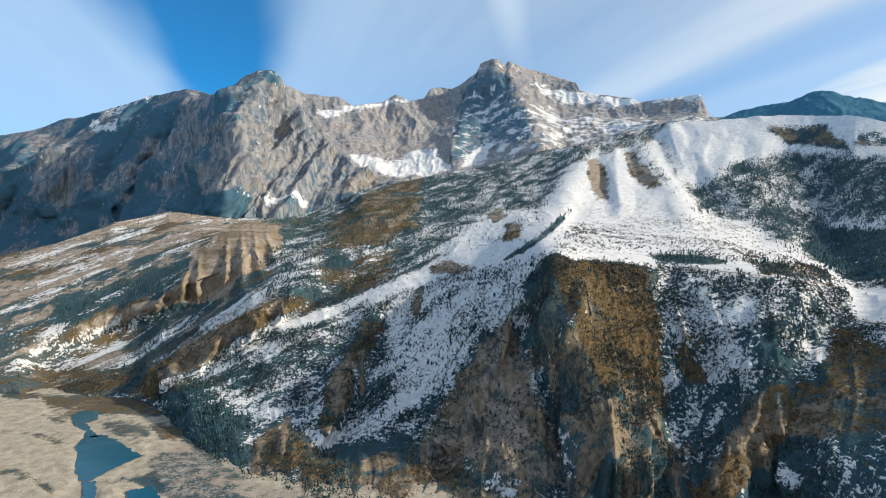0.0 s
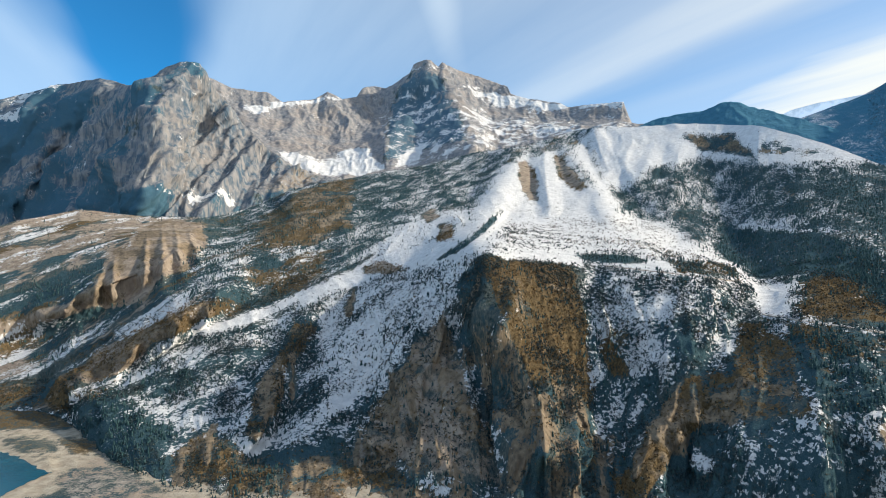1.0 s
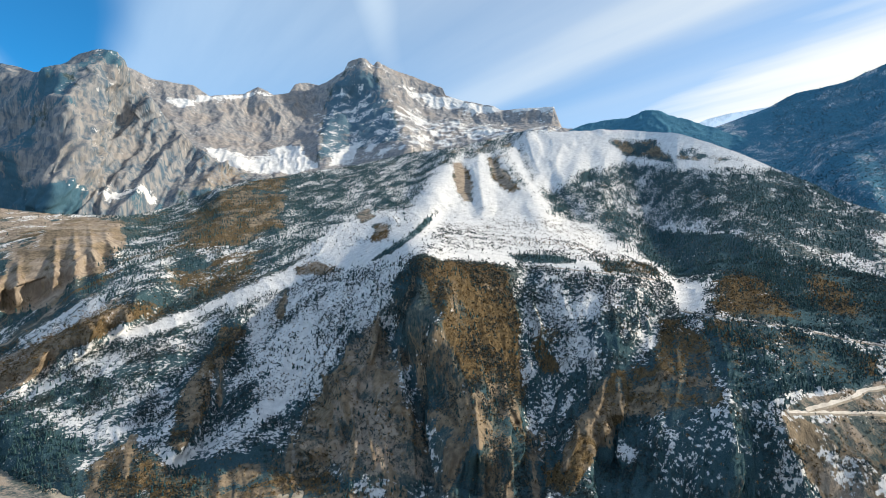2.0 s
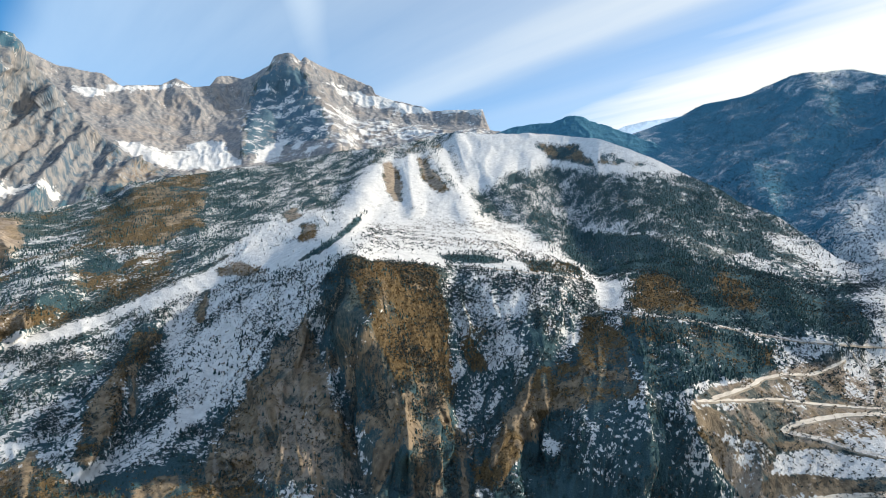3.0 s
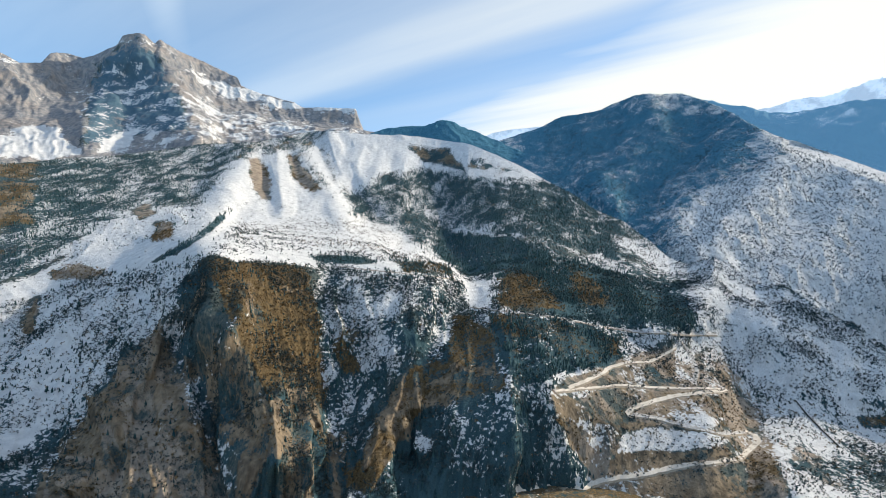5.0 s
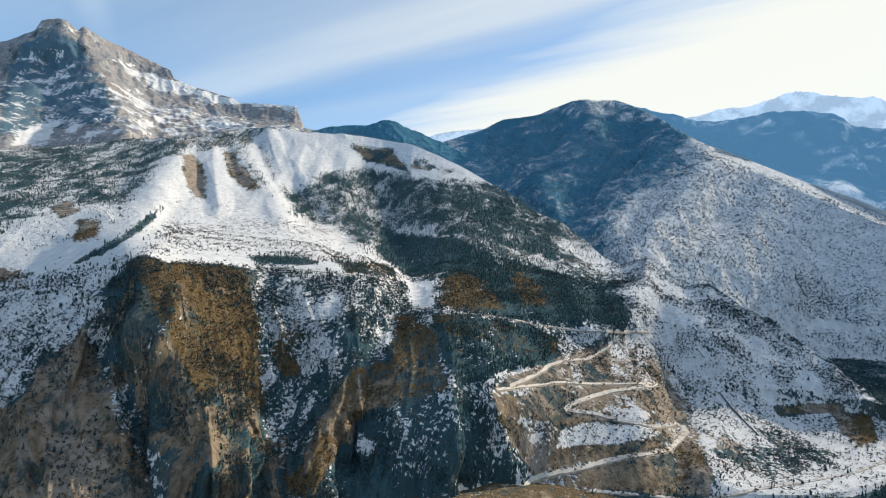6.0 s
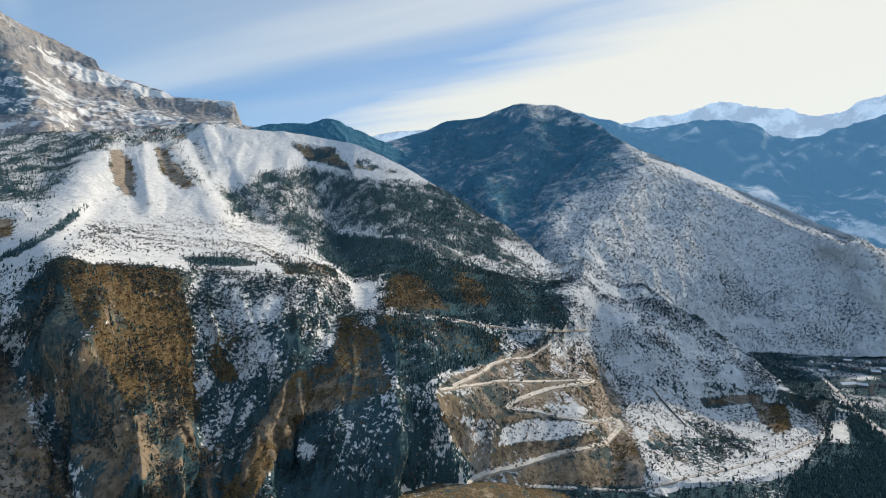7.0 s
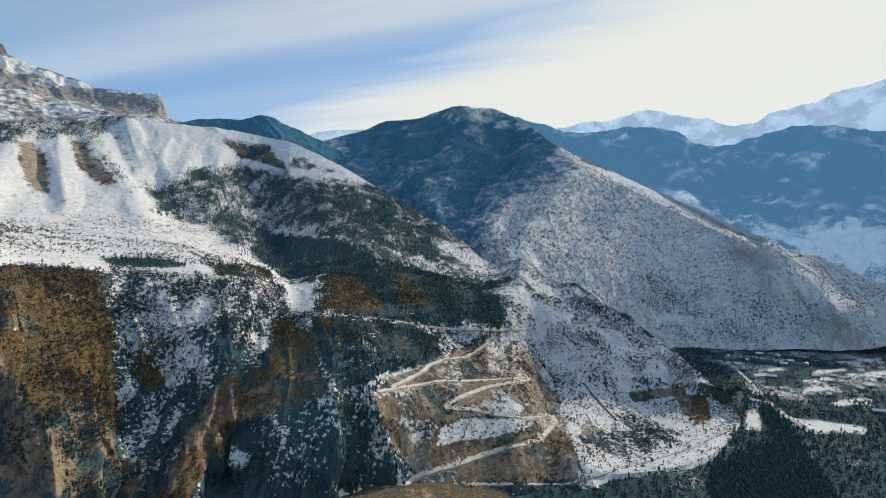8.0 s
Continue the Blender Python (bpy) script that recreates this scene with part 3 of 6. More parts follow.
tagged(far_range.build("backdrop_range", FAR_SNOW_GLOW, 120), "hazy snow-covered peaks on the horizon", "mountain range", kind="structure")

blue_range_line_1 = [(59.7, -4.23, 2700), (76.2, -1.14, 2720), (83.3, 0.49, 2750), (87.5, -1.96, 2700), (92.0, -4.13, 2650), (102.0, -5.75, 2600)]
blue_range_line_2 = [(59.7, 4.02, 2950), (71.0, 5.57, 2980), (76.2, 5.40, 3000), (81.0, 3.22, 3000), (84.2, 2.68, 3000), (88.3, 2.23, 3000), (92.0, 1.86, 2980), (102.0, 0.83, 2950)]
blue_range_line_3 = [(59.7, 8.69, 3350), (71.0, 8.36, 3350), (76.2, 6.48, 3300), (81.0, 4.68, 3300), (85.4, 5.49, 3380), (92.0, 5.08, 3380), (102.1, 4.71, 3380)]
blue_range_line_4 = [(59.7, 13.70, 3900), (61.4, 13.43, 3900), (65.5, 12.39, 3850), (68.3, 11.92, 3850), (71.0, 12.09, 3850), (73.1, 12.27, 3850), (76.2, 11.39, 3800), (78.7, 10.15, 3800), (80.6, 9.68, 3800), (82.4, 10.38, 3900), (85.5, 10.90, 4000), (88.7, 10.60, 4000), (92.0, 9.98, 4000), (102.1, 9.69, 4000)]
blue_range = Slope((57, 106), 0.12, [blue_range_line_1, blue_range_line_2, blue_range_line_3, blue_range_line_4], (40, 30, 50), sharp=False)
blue_range.lay(wood=0.95, snow=0.12)
blue_range.lay([(73.6, 1.6), (76.2, 5.7), (81.0, 3.4), (88.3, 2.3), (102.0, 1.2), (102.0, -7.3), (81.0, -9.9)], 0.5, 0.6, wood=0.7, snow=0.62)
blue_range.mottle("snow", 250, 0.4, 3).mottle("snow", 60, 0.4, 5)
blue_range.roughen([(380, 55, True), (90, 10, True)])
tagged(blue_range.build("backdrop_wooded", FAR_WOOD_GLOW, 400), "dark wooded range above snowy fields", "mountain range", kind="structure")

east_line_1 = [(38.6, 1.55, 2300), (45.5, 2.79, 2200), (50.2, 1.64, 2100), (53.8, 0.47, 1950), (57.9, -1.30, 1750), (59.7, -3.06, 1600), (65.5, -6.44, 1550), (71.0, -8.80, 1700), (76.2, -9.50, 1830), (81.0, -9.10, 1880), (85.4, -8.50, 1930), (89.5, -8.00, 1980), (92.0, -7.60, 2000), (102.0, -6.13, 2100)]
east_line_2 = [(38.6, 6.72, 2700), (45.5, 6.02, 2600), (50.2, 4.49, 2400), (53.8, 3.14, 2200), (57.9, 1.66, 2000), (62.6, 0.49, 1900), (65.5, -0.09, 1880), (71.0, -2.33, 1900), (76.2, -3.86, 1990), (81.0, -3.69, 2030), (85.4, -4.26, 2050), (89.5, -5.10, 2070), (92.0, -4.90, 2090), (102.0, -2.66, 2200)]
east_line_3 = [(38.6, 8.98, 3000), (45.5, 9.50, 3000), (50.2, 9.29, 2950), (56.7, 8.72, 2800), (61.4, 8.08, 2650), (65.5, 6.85, 2500), (71.0, 4.45, 2350), (76.2, 1.59, 2230), (81.0, -0.03, 2190), (85.4, -1.76, 2160), (89.5, -3.57, 2150), (92.0, -3.67, 2160), (102.0, -1.88, 2300)]
east_line_4 = [(38.6, 10.67, 3400), (42.0, 11.83, 3500), (44.3, 12.48, 3550), (46.6, 13.45, 3600), (50.2, 13.87, 3650), (52.0, 14.56, 3700), (53.7, 15.12, 3700), (54.9, 15.23, 3700), (56.7, 14.88, 3700), (57.8, 14.80, 3650), (59.7, 14.21, 3550), (61.4, 13.26, 3400), (63.2, 12.03, 3200), (65.5, 10.49, 3000), (67.2, 9.64, 2900), (71.0, 7.75, 2700), (73.6, 6.32, 2550), (76.2, 5.13, 2450), (78.7, 3.81, 2350), (81.0, 2.59, 2250), (83.3, 1.52, 2270), (85.4, 0.49, 2250), (87.5, -0.39, 2240), (89.5, -1.19, 2230), (92.0, -2.29, 2230), (102.0, -1.11, 2380)]
east = Slope((39, 106), 0.1, [east_line_1, east_line_2, east_line_3, east_line_4], (40, 50, 50), sharp=False)
east.rib([(67.2, 9.6), (64.3, 5.1), (59.7, -0.1)], 90, 4.0).rib([(82.8, 1.5), (85.4, -2.0), (89.5, -5.2)], 110, 3.0).rib([(75.2, 3.8), (73.6, -0.6), (72.1, -6.2)], -40, 5.0).rib([(54.9, 15.0), (53.8, 9.9), (51.4, 5.2)], 120, 4.0)
east.rib([(59.7, 13.8), (63.2, 10.9), (57.3, 2.8)], 100, 3.0).rib([(86.3, 0.2), (87.5, -3.4)], -70, 3.0)
for line, out, wide in (([(67.2, 9.4), (71.0, 7.8), (76.2, 4.9), (82.8, 1.3)], -160, 0.8), ([(82.8, 1.3), (85.4, -0.5), (88.7, -4.6)], 70, 1.6), ([(80.6, 3.7), (78.2, 0.5), (76.2, -3.9)], -25, 2.6), ([(72.6, 6.6), (70.5, 2.8), (67.7, -1.2)], 35, 2.2), ([(66.0, 8.0), (63.2, 4.0), (59.7, 0.5)], 45, 2.4),
                        ([(76.2, 4.3), (73.6, 1.1), (72.6, -2.9)], 30, 2.0), ([(86.3, -0.0), (89.5, -1.9), (92.0, -5.0)], -30, 2.0), ([(69.9, 6.2), (65.5, 1.1)], -25, 1.8), ([(62.9, 12.3), (65.5, 10.0)], 60, 1.2), ([(55.5, 15.0), (57.3, 11.0), (56.7, 7.0)], 90, 2.5), ([(50.2, 13.9), (49.0, 9.9), (50.8, 5.8)], 80, 2.5), ([(59.7, 13.3), (58.5, 9.3), (55.6, 5.8)], -80, 2.2)):
    east.rib(line, out, wide)
east.lay(wood=0.6, snow=0.90, bush=1.0)
east.lay([(36.3, 16.5), (62.6, 14.3), (66.0, 9.7), (63.2, 6.9), (59.7, 4.6), (56.2, 0.5), (36.4, 0.4)], 1.6, 2.2, wood=1.0, snow=0.22, bush=0.5)
east.lay([(73.1, -2.8), (81.0, -3.7), (88.7, -5.3), (89.1, -7.1), (81.0, -8.6), (76.2, -8.4), (72.6, -6.2)], 0.8, 0.6, wood=0.7, snow=0.82, bush=2.8)
# whiter, smoother snow strip that helps the crest pass for sunlit
east.lay([(66.6, 9.8), (71.0, 8.0), (76.2, 5.3), (83.3, 1.8), (82.8, 1.1), (76.2, 4.3), (71.0, 6.7), (67.2, 8.8)], 0.4, 0.2, snow=0.97, bush=0.1, calm=1.0)
east.lay([(72.1, -6.2), (75.7, -5.8), (79.1, -6.5), (75.2, -7.2)], 0.2, 0.2, snow=0.95, bush=0.0)
east.lay([(54.9, 15.2), (56.7, 14.9), (54.3, 13.0), (52.6, 14.2)], 0.3, 0.4, snow=0.5)
east.mottle("snow", 120, 0.25, 3).mottle("snow", 35, 0.2, 8).mottle("wood", 120, 0.5, 5)
east.roughen([(320, 16, True), (120, 10, True), (40, 4, False)])
for k in ("bush",):
    east.cover[k] = east.cover[k] * np.clip(1.0 + 0.7 * fractal(east.p, 60.0, 3, 97), 0.15, 4)
tagged(east.build("mountain_east", HAZED_COVER, 500), "wooded mountain with a long snowy ridge", "mountain", kind="structure")

# the near massif: foot, front slope, snow bench, upper spur
massif_line_1 = [(-45.6, -11.45, 1312), (-39.1, -11.87, 1265), (-33.4, -12.94, 1157), (-27.2, -15.69, 947), (-21.7, -20.80, 700), (-16.4, -23.37, 615), (-10.8, -25.08, 568), (0.0, -26.91, 523), (12.6, -26.35, 536), (15.9, -26.59, 531), (37.1, -25.35, 561), (50.2, -22.93, 661), (57.4, -24.51, 653), (65.5, -23.78, 676), (71.0, -21.92, 740), (76.2, -20.76, 786), (80.5, -18.52, 889), (82.4, -15.39, 1082), (86.3, -13.85, 1208), (96.4, -12.05, 1396)]
massif_line_2_west = [(-45.6, -11.13, 1295), (-39.1, -11.34, 1271), (-33.4, -12.18, 1180), (-27.6, -13.40, 1070), (-26.2, -13.46, 1000), (-25.2, -13.67, 935), (-23.8, -14.13, 900), (-21.7, -15.06, 865), (-19.7, -16.04, 825), (-16.4, -17.21, 775), (-10.8, -16.96, 770), (-5.0, -16.10, 780), (0.0, -17.24, 750), (3.9, -17.21, 690), (12.6, -16.85, 650), (20.8, -16.18, 690)]
massif_line_2_east = [(28.2, -15.30, 700), (31.3, -18.13, 640), (37.1, -18.37, 610), (45.2, -16.12, 660), (50.2, -16.54, 710), (57.0, -16.00, 790), (61.0, -15.72, 800), (63.2, -19.70, 790), (66.6, -20.58, 725), (69.9, -21.26, 737), (73.7, -20.48, 771), (77.2, -19.37, 819), (80.1, -17.79, 897), (82.2, -14.80, 1109), (86.3, -13.24, 1245), (96.4, -11.51, 1438)]
massif_line_3_west = [(-45.6, -9.85, 1450), (-39.1, -9.55, 1400), (-33.4, -8.82, 1350), (-27.6, -10.37, 1220), (-24.3, -11.19, 1070), (-19.7, -9.27, 1060), (-14.2, -7.40, 1080), (-10.8, -6.57, 1100), (-5.0, -4.67, 1100), (-0.2, -3.33, 1080), (3.9, -2.43, 1040), (6.9, -1.42, 980), (10.1, -0.64, 900), (12.6, -0.81, 880), (16.0, -1.20, 890), (20.3, -1.90, 920), (23.4, -2.13, 930)]
massif_line_3_east = [(28.2, -2.31, 930), (32.6, -2.45, 960), (35.9, -2.75, 1000), (37.6, -5.94, 900), (41.5, -6.45, 850), (47.8, -7.27, 870), (52.6, -7.81, 940), (57.0, -7.96, 1010), (61.0, -7.77, 1070), (63.2, -11.06, 1060), (68.3, -13.55, 1010), (73.7, -13.14, 1079), (78.7, -13.41, 1073), (81.0, -12.99, 1127), (82.4, -14.18, 1155), (86.3, -12.77, 1288), (96.4, -11.10, 1488)]
massif_line_4_west = [(-45.6, -6.59, 1650), (-39.1, -4.10, 1680), (-33.4, -2.93, 1650), (-26.7, -1.54, 1580), (-20.2, 0.06, 1530), (-13.7, 0.06, 1530), (-5.0, 2.43, 1650), (3.9, 4.50, 1800), (9.8, 5.61, 1850), (12.6, 4.00, 1600), (18.2, 3.56, 1580), (23.4, 3.60, 1600), (28.2, 2.57, 1550), (28.9, 1.90, 1500), (32.5, 0.12, 1430), (35.9, -1.62, 1350)]
massif_line_4_east = [(39.9, -0.16, 1350), (43.6, 0.68, 1400), (47.8, 0.12, 1400), (52.6, -1.72, 1300), (57.0, -3.90, 1200), (60.3, -4.71, 1100), (62.1, -4.78, 1170), (64.4, -6.47, 1120), (68.3, -9.16, 1080), (72.1, -10.87, 1095), (76.2, -12.13, 1085), (81.0, -12.39, 1080), (83.3, -13.34, 1227), (86.3, -12.30, 1334), (96.4, -10.69, 1542)]
massif_line_5_west = [(-47.0, -5.22, 1850), (-39.1, -0.51, 2000), (-35.4, 0.48, 2000), (-31.2, 2.34, 2050), (-26.7, 3.50, 2100), (-21.7, 3.04, 2050), (-16.4, 3.02, 2050), (-13.1, 3.88, 2100), (-8.5, 6.04, 2200), (-5.0, 6.84, 2250), (1.0, 8.04, 2350), (6.9, 9.13, 2450), (10.4, 10.02, 2500), (15.4, 10.54, 2550), (18.2, 11.32, 2600), (20.8, 12.00, 2650), (22.3, 12.19, 2650), (26.3, 11.83, 2650), (28.2, 11.89, 2650), (31.7, 11.82, 2650), (34.7, 11.44, 2600), (37.1, 11.07, 2450)]
massif_line_5_east = [(39.9, 10.00, 2350), (42.6, 8.70, 2250), (45.2, 7.20, 2150), (47.8, 5.72, 2000), (50.2, 4.12, 1900), (52.6, 2.99, 1800), (54.9, 1.13, 1650), (57.0, -0.64, 1500), (58.7, -1.27, 1420), (60.1, -0.77, 1380), (60.9, -0.58, 1340), (62.6, -1.62, 1310), (64.3, -3.00, 1270), (66.6, -2.97, 1250), (68.8, -4.64, 1200), (72.1, -6.76, 1190), (76.2, -9.50, 1150), (79.1, -12.10, 1110), (81.5, -12.34, 1100), (83.3, -13.00, 1260), (86.3, -11.97, 1372), (96.4, -10.19, 1619)]
massif = Slope((-50, 100), 0.11, [massif_line_1, massif_line_2_west + massif_line_2_east, massif_line_3_west + massif_line_3_east, massif_line_4_west + massif_line_4_east, massif_line_5_west + massif_line_5_east], (50, 105, 72, 58), calm=0.9)
# ribs, gullies and the fins of the front crags
massif.rib([(11.3, -0.7), (13.6, -8.0), (17.1, -13.8), (17.7, -19.7)], 58, 4.5).rib([(9.1, -9.0), (11.6, -15.7), (12.2, -22.5)], -25, 3.0)
massif.rib([(7.4, -4.4), (4.8, -10.9), (1.2, -18.4)], 25, 2.5).rib([(22.4, -2.3), (23.9, -9.3), (24.2, -21.4)], -18, 3.0).rib([(35.1, -11.4), (30.1, -17.1), (27.2, -23.4)], 25, 3.5)
massif.rib([(-0.8, -3.1), (-6.4, -10.0), (-11.3, -19.0)], -30, 3.5).rib([(-6.8, -7.5), (-9.7, -12.0), (-12.5, -17.8)], 25, 2.0).rib([(36.5, -3.4), (33.6, -10.3), (31.3, -20.2)], -35, 3.5)
massif.rib([(-10.8, 4.1), (-20.7, -2.2), (-26.7, -6.3), (-35.4, -10.0)], -90, 3.0).rib([(-14.2, -3.4), (-21.7, -8.2), (-27.2, -11.4)], 70, 2.2).rib([(-17.0, 2.3), (-20.7, -1.6), (-25.2, -3.2), (-29.0, -5.7)], 45, 1.8)
massif.rib([(14.5, 9.2), (13.3, 6.9), (11.8, 3.9)], 105, 3.0).rib([(17.5, 9.5), (17.7, 7.0), (18.0, 4.4)], 55, 1.5).rib([(20.4, 9.9), (22.7, 6.6), (24.4, 4.2)], 85, 2.6).rib([(15.6, 8.9), (16.3, 6.4), (17.0, 4.6)], -30, 1.3).rib([(18.8, 9.4), (20.5, 6.8), (22.1, 5.3)], -30, 1.3)
massif.rib([(20.7, 11.3), (22.5, 8.3), (25.1, 4.8), (29.8, 1.1)], -95, 2.6).rib([(22.5, 11.4), (23.2, 9.5), (23.9, 7.8)], 45, 1.2, 0.9).rib([(26.2, 10.6), (25.1, 8.4)], 30, 1.4).rib([(27.4, 8.4), (26.5, 6.1)], 35, 1.6).rib([(30.4, 9.0), (29.8, 5.5)], 30, 1.4).rib([(35.7, 7.2), (36.3, 3.1)], 35, 2.2)
massif.rib([(13.6, 3.3), (11.3, 0.7), (6.9, -1.6), (2.7, -3.2)], -25, 1.2).rib([(58.7, -1.1), (57.0, -2.9), (58.7, -6.7)], 30, 3.0).rib([(43.6, 1.2), (52.6, -5.1), (57.0, -7.4)], 40, 3.0)
SPIRES = ([(1.8, -13.0), (2.1, -18.0)], [(2.8, -12.8), (3.9, -16.8)], [(4.8, -16.6), (4.2, -21.2)], [(5.8, -17.0), (6.6, -21.1)], [(7.1, -8.4), (6.2, -11.2)], [(6.5, -6.1), (6.8, -8.8)], [(8.1, -13.2), (8.9, -16.1)], [(9.8, -16.1), (10.9, -19.1)],
          [(17.3, -14.4), (17.7, -19.0)], [(20.7, -14.2), (21.5, -16.7)], [(30.5, -12.6), (28.9, -17.3)], [(31.6, -12.8), (31.7, -15.3)], [(28.4, -17.0), (26.7, -21.1)], [(-0.4, -16.9), (-0.9, -19.8)], [(-1.7, -18.1), (-2.2, -20.5)], [(19.9, -19.4), (20.6, -23.6)],
          [(23.0, -20.0), (23.5, -23.8)], [(14.8, -19.5), (14.2, -23.1)], [(-10.8, -12.3), (-11.5, -16.9)], [(-8.5, -10.5), (-8.5, -14.5)], [(-18.5, -18.3), (-19.1, -20.6)], [(-15.9, -16.6), (-16.4, -19.2)], [(-2.3, -4.1), (-2.9, -6.2)])

# woods and scrub everywhere first, then the larger patches of cover
massif.lay(snow=0.45, wood=0.55, tree=0.35, bush=1.0)
massif.lay([(-48.4, 2.4), (-26.7, 3.8), (-17.5, 2.9), (-15.3, -2.2), (-20.2, -8.8), (-24.3, -11.5), (-27.2, -13.5), (-48.4, -10.5)], 0.8, 0.8, snow=0.29, dry=0.28, earth=0.6, wood=0.3, tree=0.03, bush=0.6)
massif.lay([(-48.4, -7.8), (-39.1, -10.0), (-27.2, -10.9), (-27.2, -13.7), (-48.4, -10.7)], 0.4, 0.2, snow=0.05, dry=0.5, earth=0.2, wood=0.3, tree=0.1, bush=0.9)
massif.lay([(-35.4, -5.0), (-31.2, -3.0), (-25.2, -0.5), (-24.7, -2.6), (-29.9, -5.1), (-35.0, -7.2)], 0.5, 0.4, wood=0.9, snow=0.15, tree=0.8, earth=0.05, dry=0.05)
massif.lay([(-17.5, 2.6), (-13.1, 3.8), (-7.3, 2.4), (-10.8, -1.7), (-15.3, -2.8), (-20.2, -4.4), (-25.2, -6.4), (-29.5, -10.2), (-31.2, -8.0), (-25.2, -4.2), (-20.7, -2.7), (-16.4, -0.5)], 0.5, 0.5, wood=0.8, snow=0.1, tree=0.7, bush=0.6, earth=0.05, dry=0.25)
massif.lay([(-22.0, 2.3), (-19.7, 2.7), (-16.9, 2.6), (-16.4, 0.1), (-18.1, -1.8), (-20.7, -2.8), (-21.7, -4.9), (-25.2, -4.9), (-29.2, -5.9), (-29.5, -5.4), (-25.8, -3.3), (-24.5, -0.1), (-22.8, 0.1)], 0.25, 0.2, rock=0.42, dry=0.15, snow=0.0, tree=0.0, bush=0.03, earth=1.0)
massif.lay([(-14.8, -3.1), (-13.9, -5.7), (-17.5, -7.3), (-21.7, -9.3), (-25.2, -11.4), (-28.1, -11.1), (-24.3, -8.6), (-19.7, -5.8)], 0.3, 0.3, rock=0.55, dry=0.8, snow=0.02, tree=0.0, bush=0.1)
massif.lay([(-24.5, -7.2), (-20.7, -5.2), (-15.3, -2.2), (-10.8, -2.3), (-10.8, -4.0), (-14.2, -4.5), (-19.1, -5.8), (-23.8, -8.1)], 0.3, 0.3, snow=0.75, rock=0.0, dry=0.1)
# upper wood under the cirque
massif.lay([(-18.1, -1.2), (-14.7, 1.9), (-11.0, 4.7), (-6.8, 6.3), (2.7, 8.2), (9.1, 9.7), (15.3, 10.5), (13.6, 8.2), (11.3, 5.9), (9.6, 4.1), (3.7, 2.3), (-0.8, -0.4), (-4.6, -2.5), (-8.9, -2.9), (-14.7, -5.4), (-18.1, -6.5)], 0.5, 0.5, snow=0.42, wood=0.85, tree=0.9, bush=0.5)
massif.lay([(-12.1, 2.5), (-9.8, 5.0), (-6.8, 6.3), (-2.3, 7.2), (-2.7, 2.2), (-6.8, 0.6), (-11.4, 0.1)], 0.5, 0.6, dry=0.75, snow=0.08, rock=0.35, tree=0.5)
massif.lay([(-14.7, -1.7), (-10.2, -0.4), (-3.2, 0.1), (-5.5, -3.0), (-11.0, -5.7), (-14.7, -6.8)], 0.5, 0.6, dry=0.45, snow=0.3, tree=0.4)
# snow: bench, cone, shoulder and the spur running down
SNOWY = dict(snow=0.97, wood=0.0, dry=0.0, rock=0.0, tree=0.0, bush=0.02)
massif.lay([(9.6, 3.3), (13.6, 9.4), (15.9, 9.9), (19.4, 10.6), (21.8, 11.8), (25.4, 12.3), (28.9, 12.3), (34.8, 12.0), (40.4, 10.4), (47.3, 6.6), (39.9, 7.3), (32.5, 8.2), (27.7, 7.2), (25.4, 4.3), (23.6, 3.2), (13.6, 2.8)], 0.5, 0.4, **SNOWY)
massif.lay([(10.2, -0.9), (13.0, 3.3), (23.6, 3.7), (28.9, 2.8), (34.8, -0.8), (37.1, -3.2), (39.3, -3.5), (39.3, -6.1), (37.1, -6.0), (36.2, -3.4), (29.5, -2.5), (24.2, -2.0), (20.6, -1.7), (15.9, -1.2)], 0.3, 0.2, **SNOWY)
massif.lay([(13.0, 2.5), (23.6, 3.2), (28.3, 2.5), (33.6, -0.8), (28.9, -0.8), (21.8, -0.2), (13.6, 0.7)], 0.4, 0.3, bush=1.2, snow=0.86, dry=0.06)
massif.lay([(11.0, -0.4), (13.0, 1.8), (24.0, 1.9), (31.0, 1.0), (35.0, -1.5), (30.0, -1.2), (24.0, -0.6), (16.0, -0.2)], 0.4, 0.3, bush=0.35)
massif.lay([(-0.8, -0.4), (3.7, 3.2), (8.0, 4.1), (11.3, 3.6), (10.2, 1.3), (6.4, 0.1), (2.7, -1.0)], 0.4, 0.5, snow=0.88, wood=0.2, tree=0.05, bush=0.25)
massif.lay([(10.5, -0.6), (6.9, -0.9), (4.2, -1.7), (-0.8, -2.7), (-6.8, -4.9), (-11.0, -6.7), (-16.8, -8.8), (-16.8, -7.6), (-11.0, -5.7), (-6.8, -4.2), (-2.3, -2.8), (-0.8, -1.5), (4.2, -0.7), (8.5, 1.0), (13.0, 3.3), (13.6, 3.0)], 0.25, 0.25, **SNOWY)
massif.lay([(-7.9, -4.9), (-5.7, -3.8), (-2.9, -2.4), (0.0, -0.8), (5.5, 0.6), (9.5, 2.6), (12.9, 4.5), (13.3, 3.5), (11.6, 0.7), (11.1, -0.8), (6.2, -2.5), (3.2, -4.0), (-0.9, -4.6), (-4.1, -5.6), (-7.9, -6.8)], 0.25, 0.2, calm=0.6, **SNOWY)
massif.lay([(-1.5, -2.0), (0.7, -1.1), (3.5, -2.5), (2.7, -3.1), (0.4, -2.4), (-1.1, -2.6)], 0.2, 0.15, **dict(SNOWY, snow=0.1, dry=0.6, earth=0.6))
massif.lay([(-3.7, -5.8), (-1.7, -4.1), (-1.4, -5.1), (-3.3, -7.3)], 0.25, 0.2, **dict(SNOWY, snow=0.05, dry=0.8, rock=0.4))
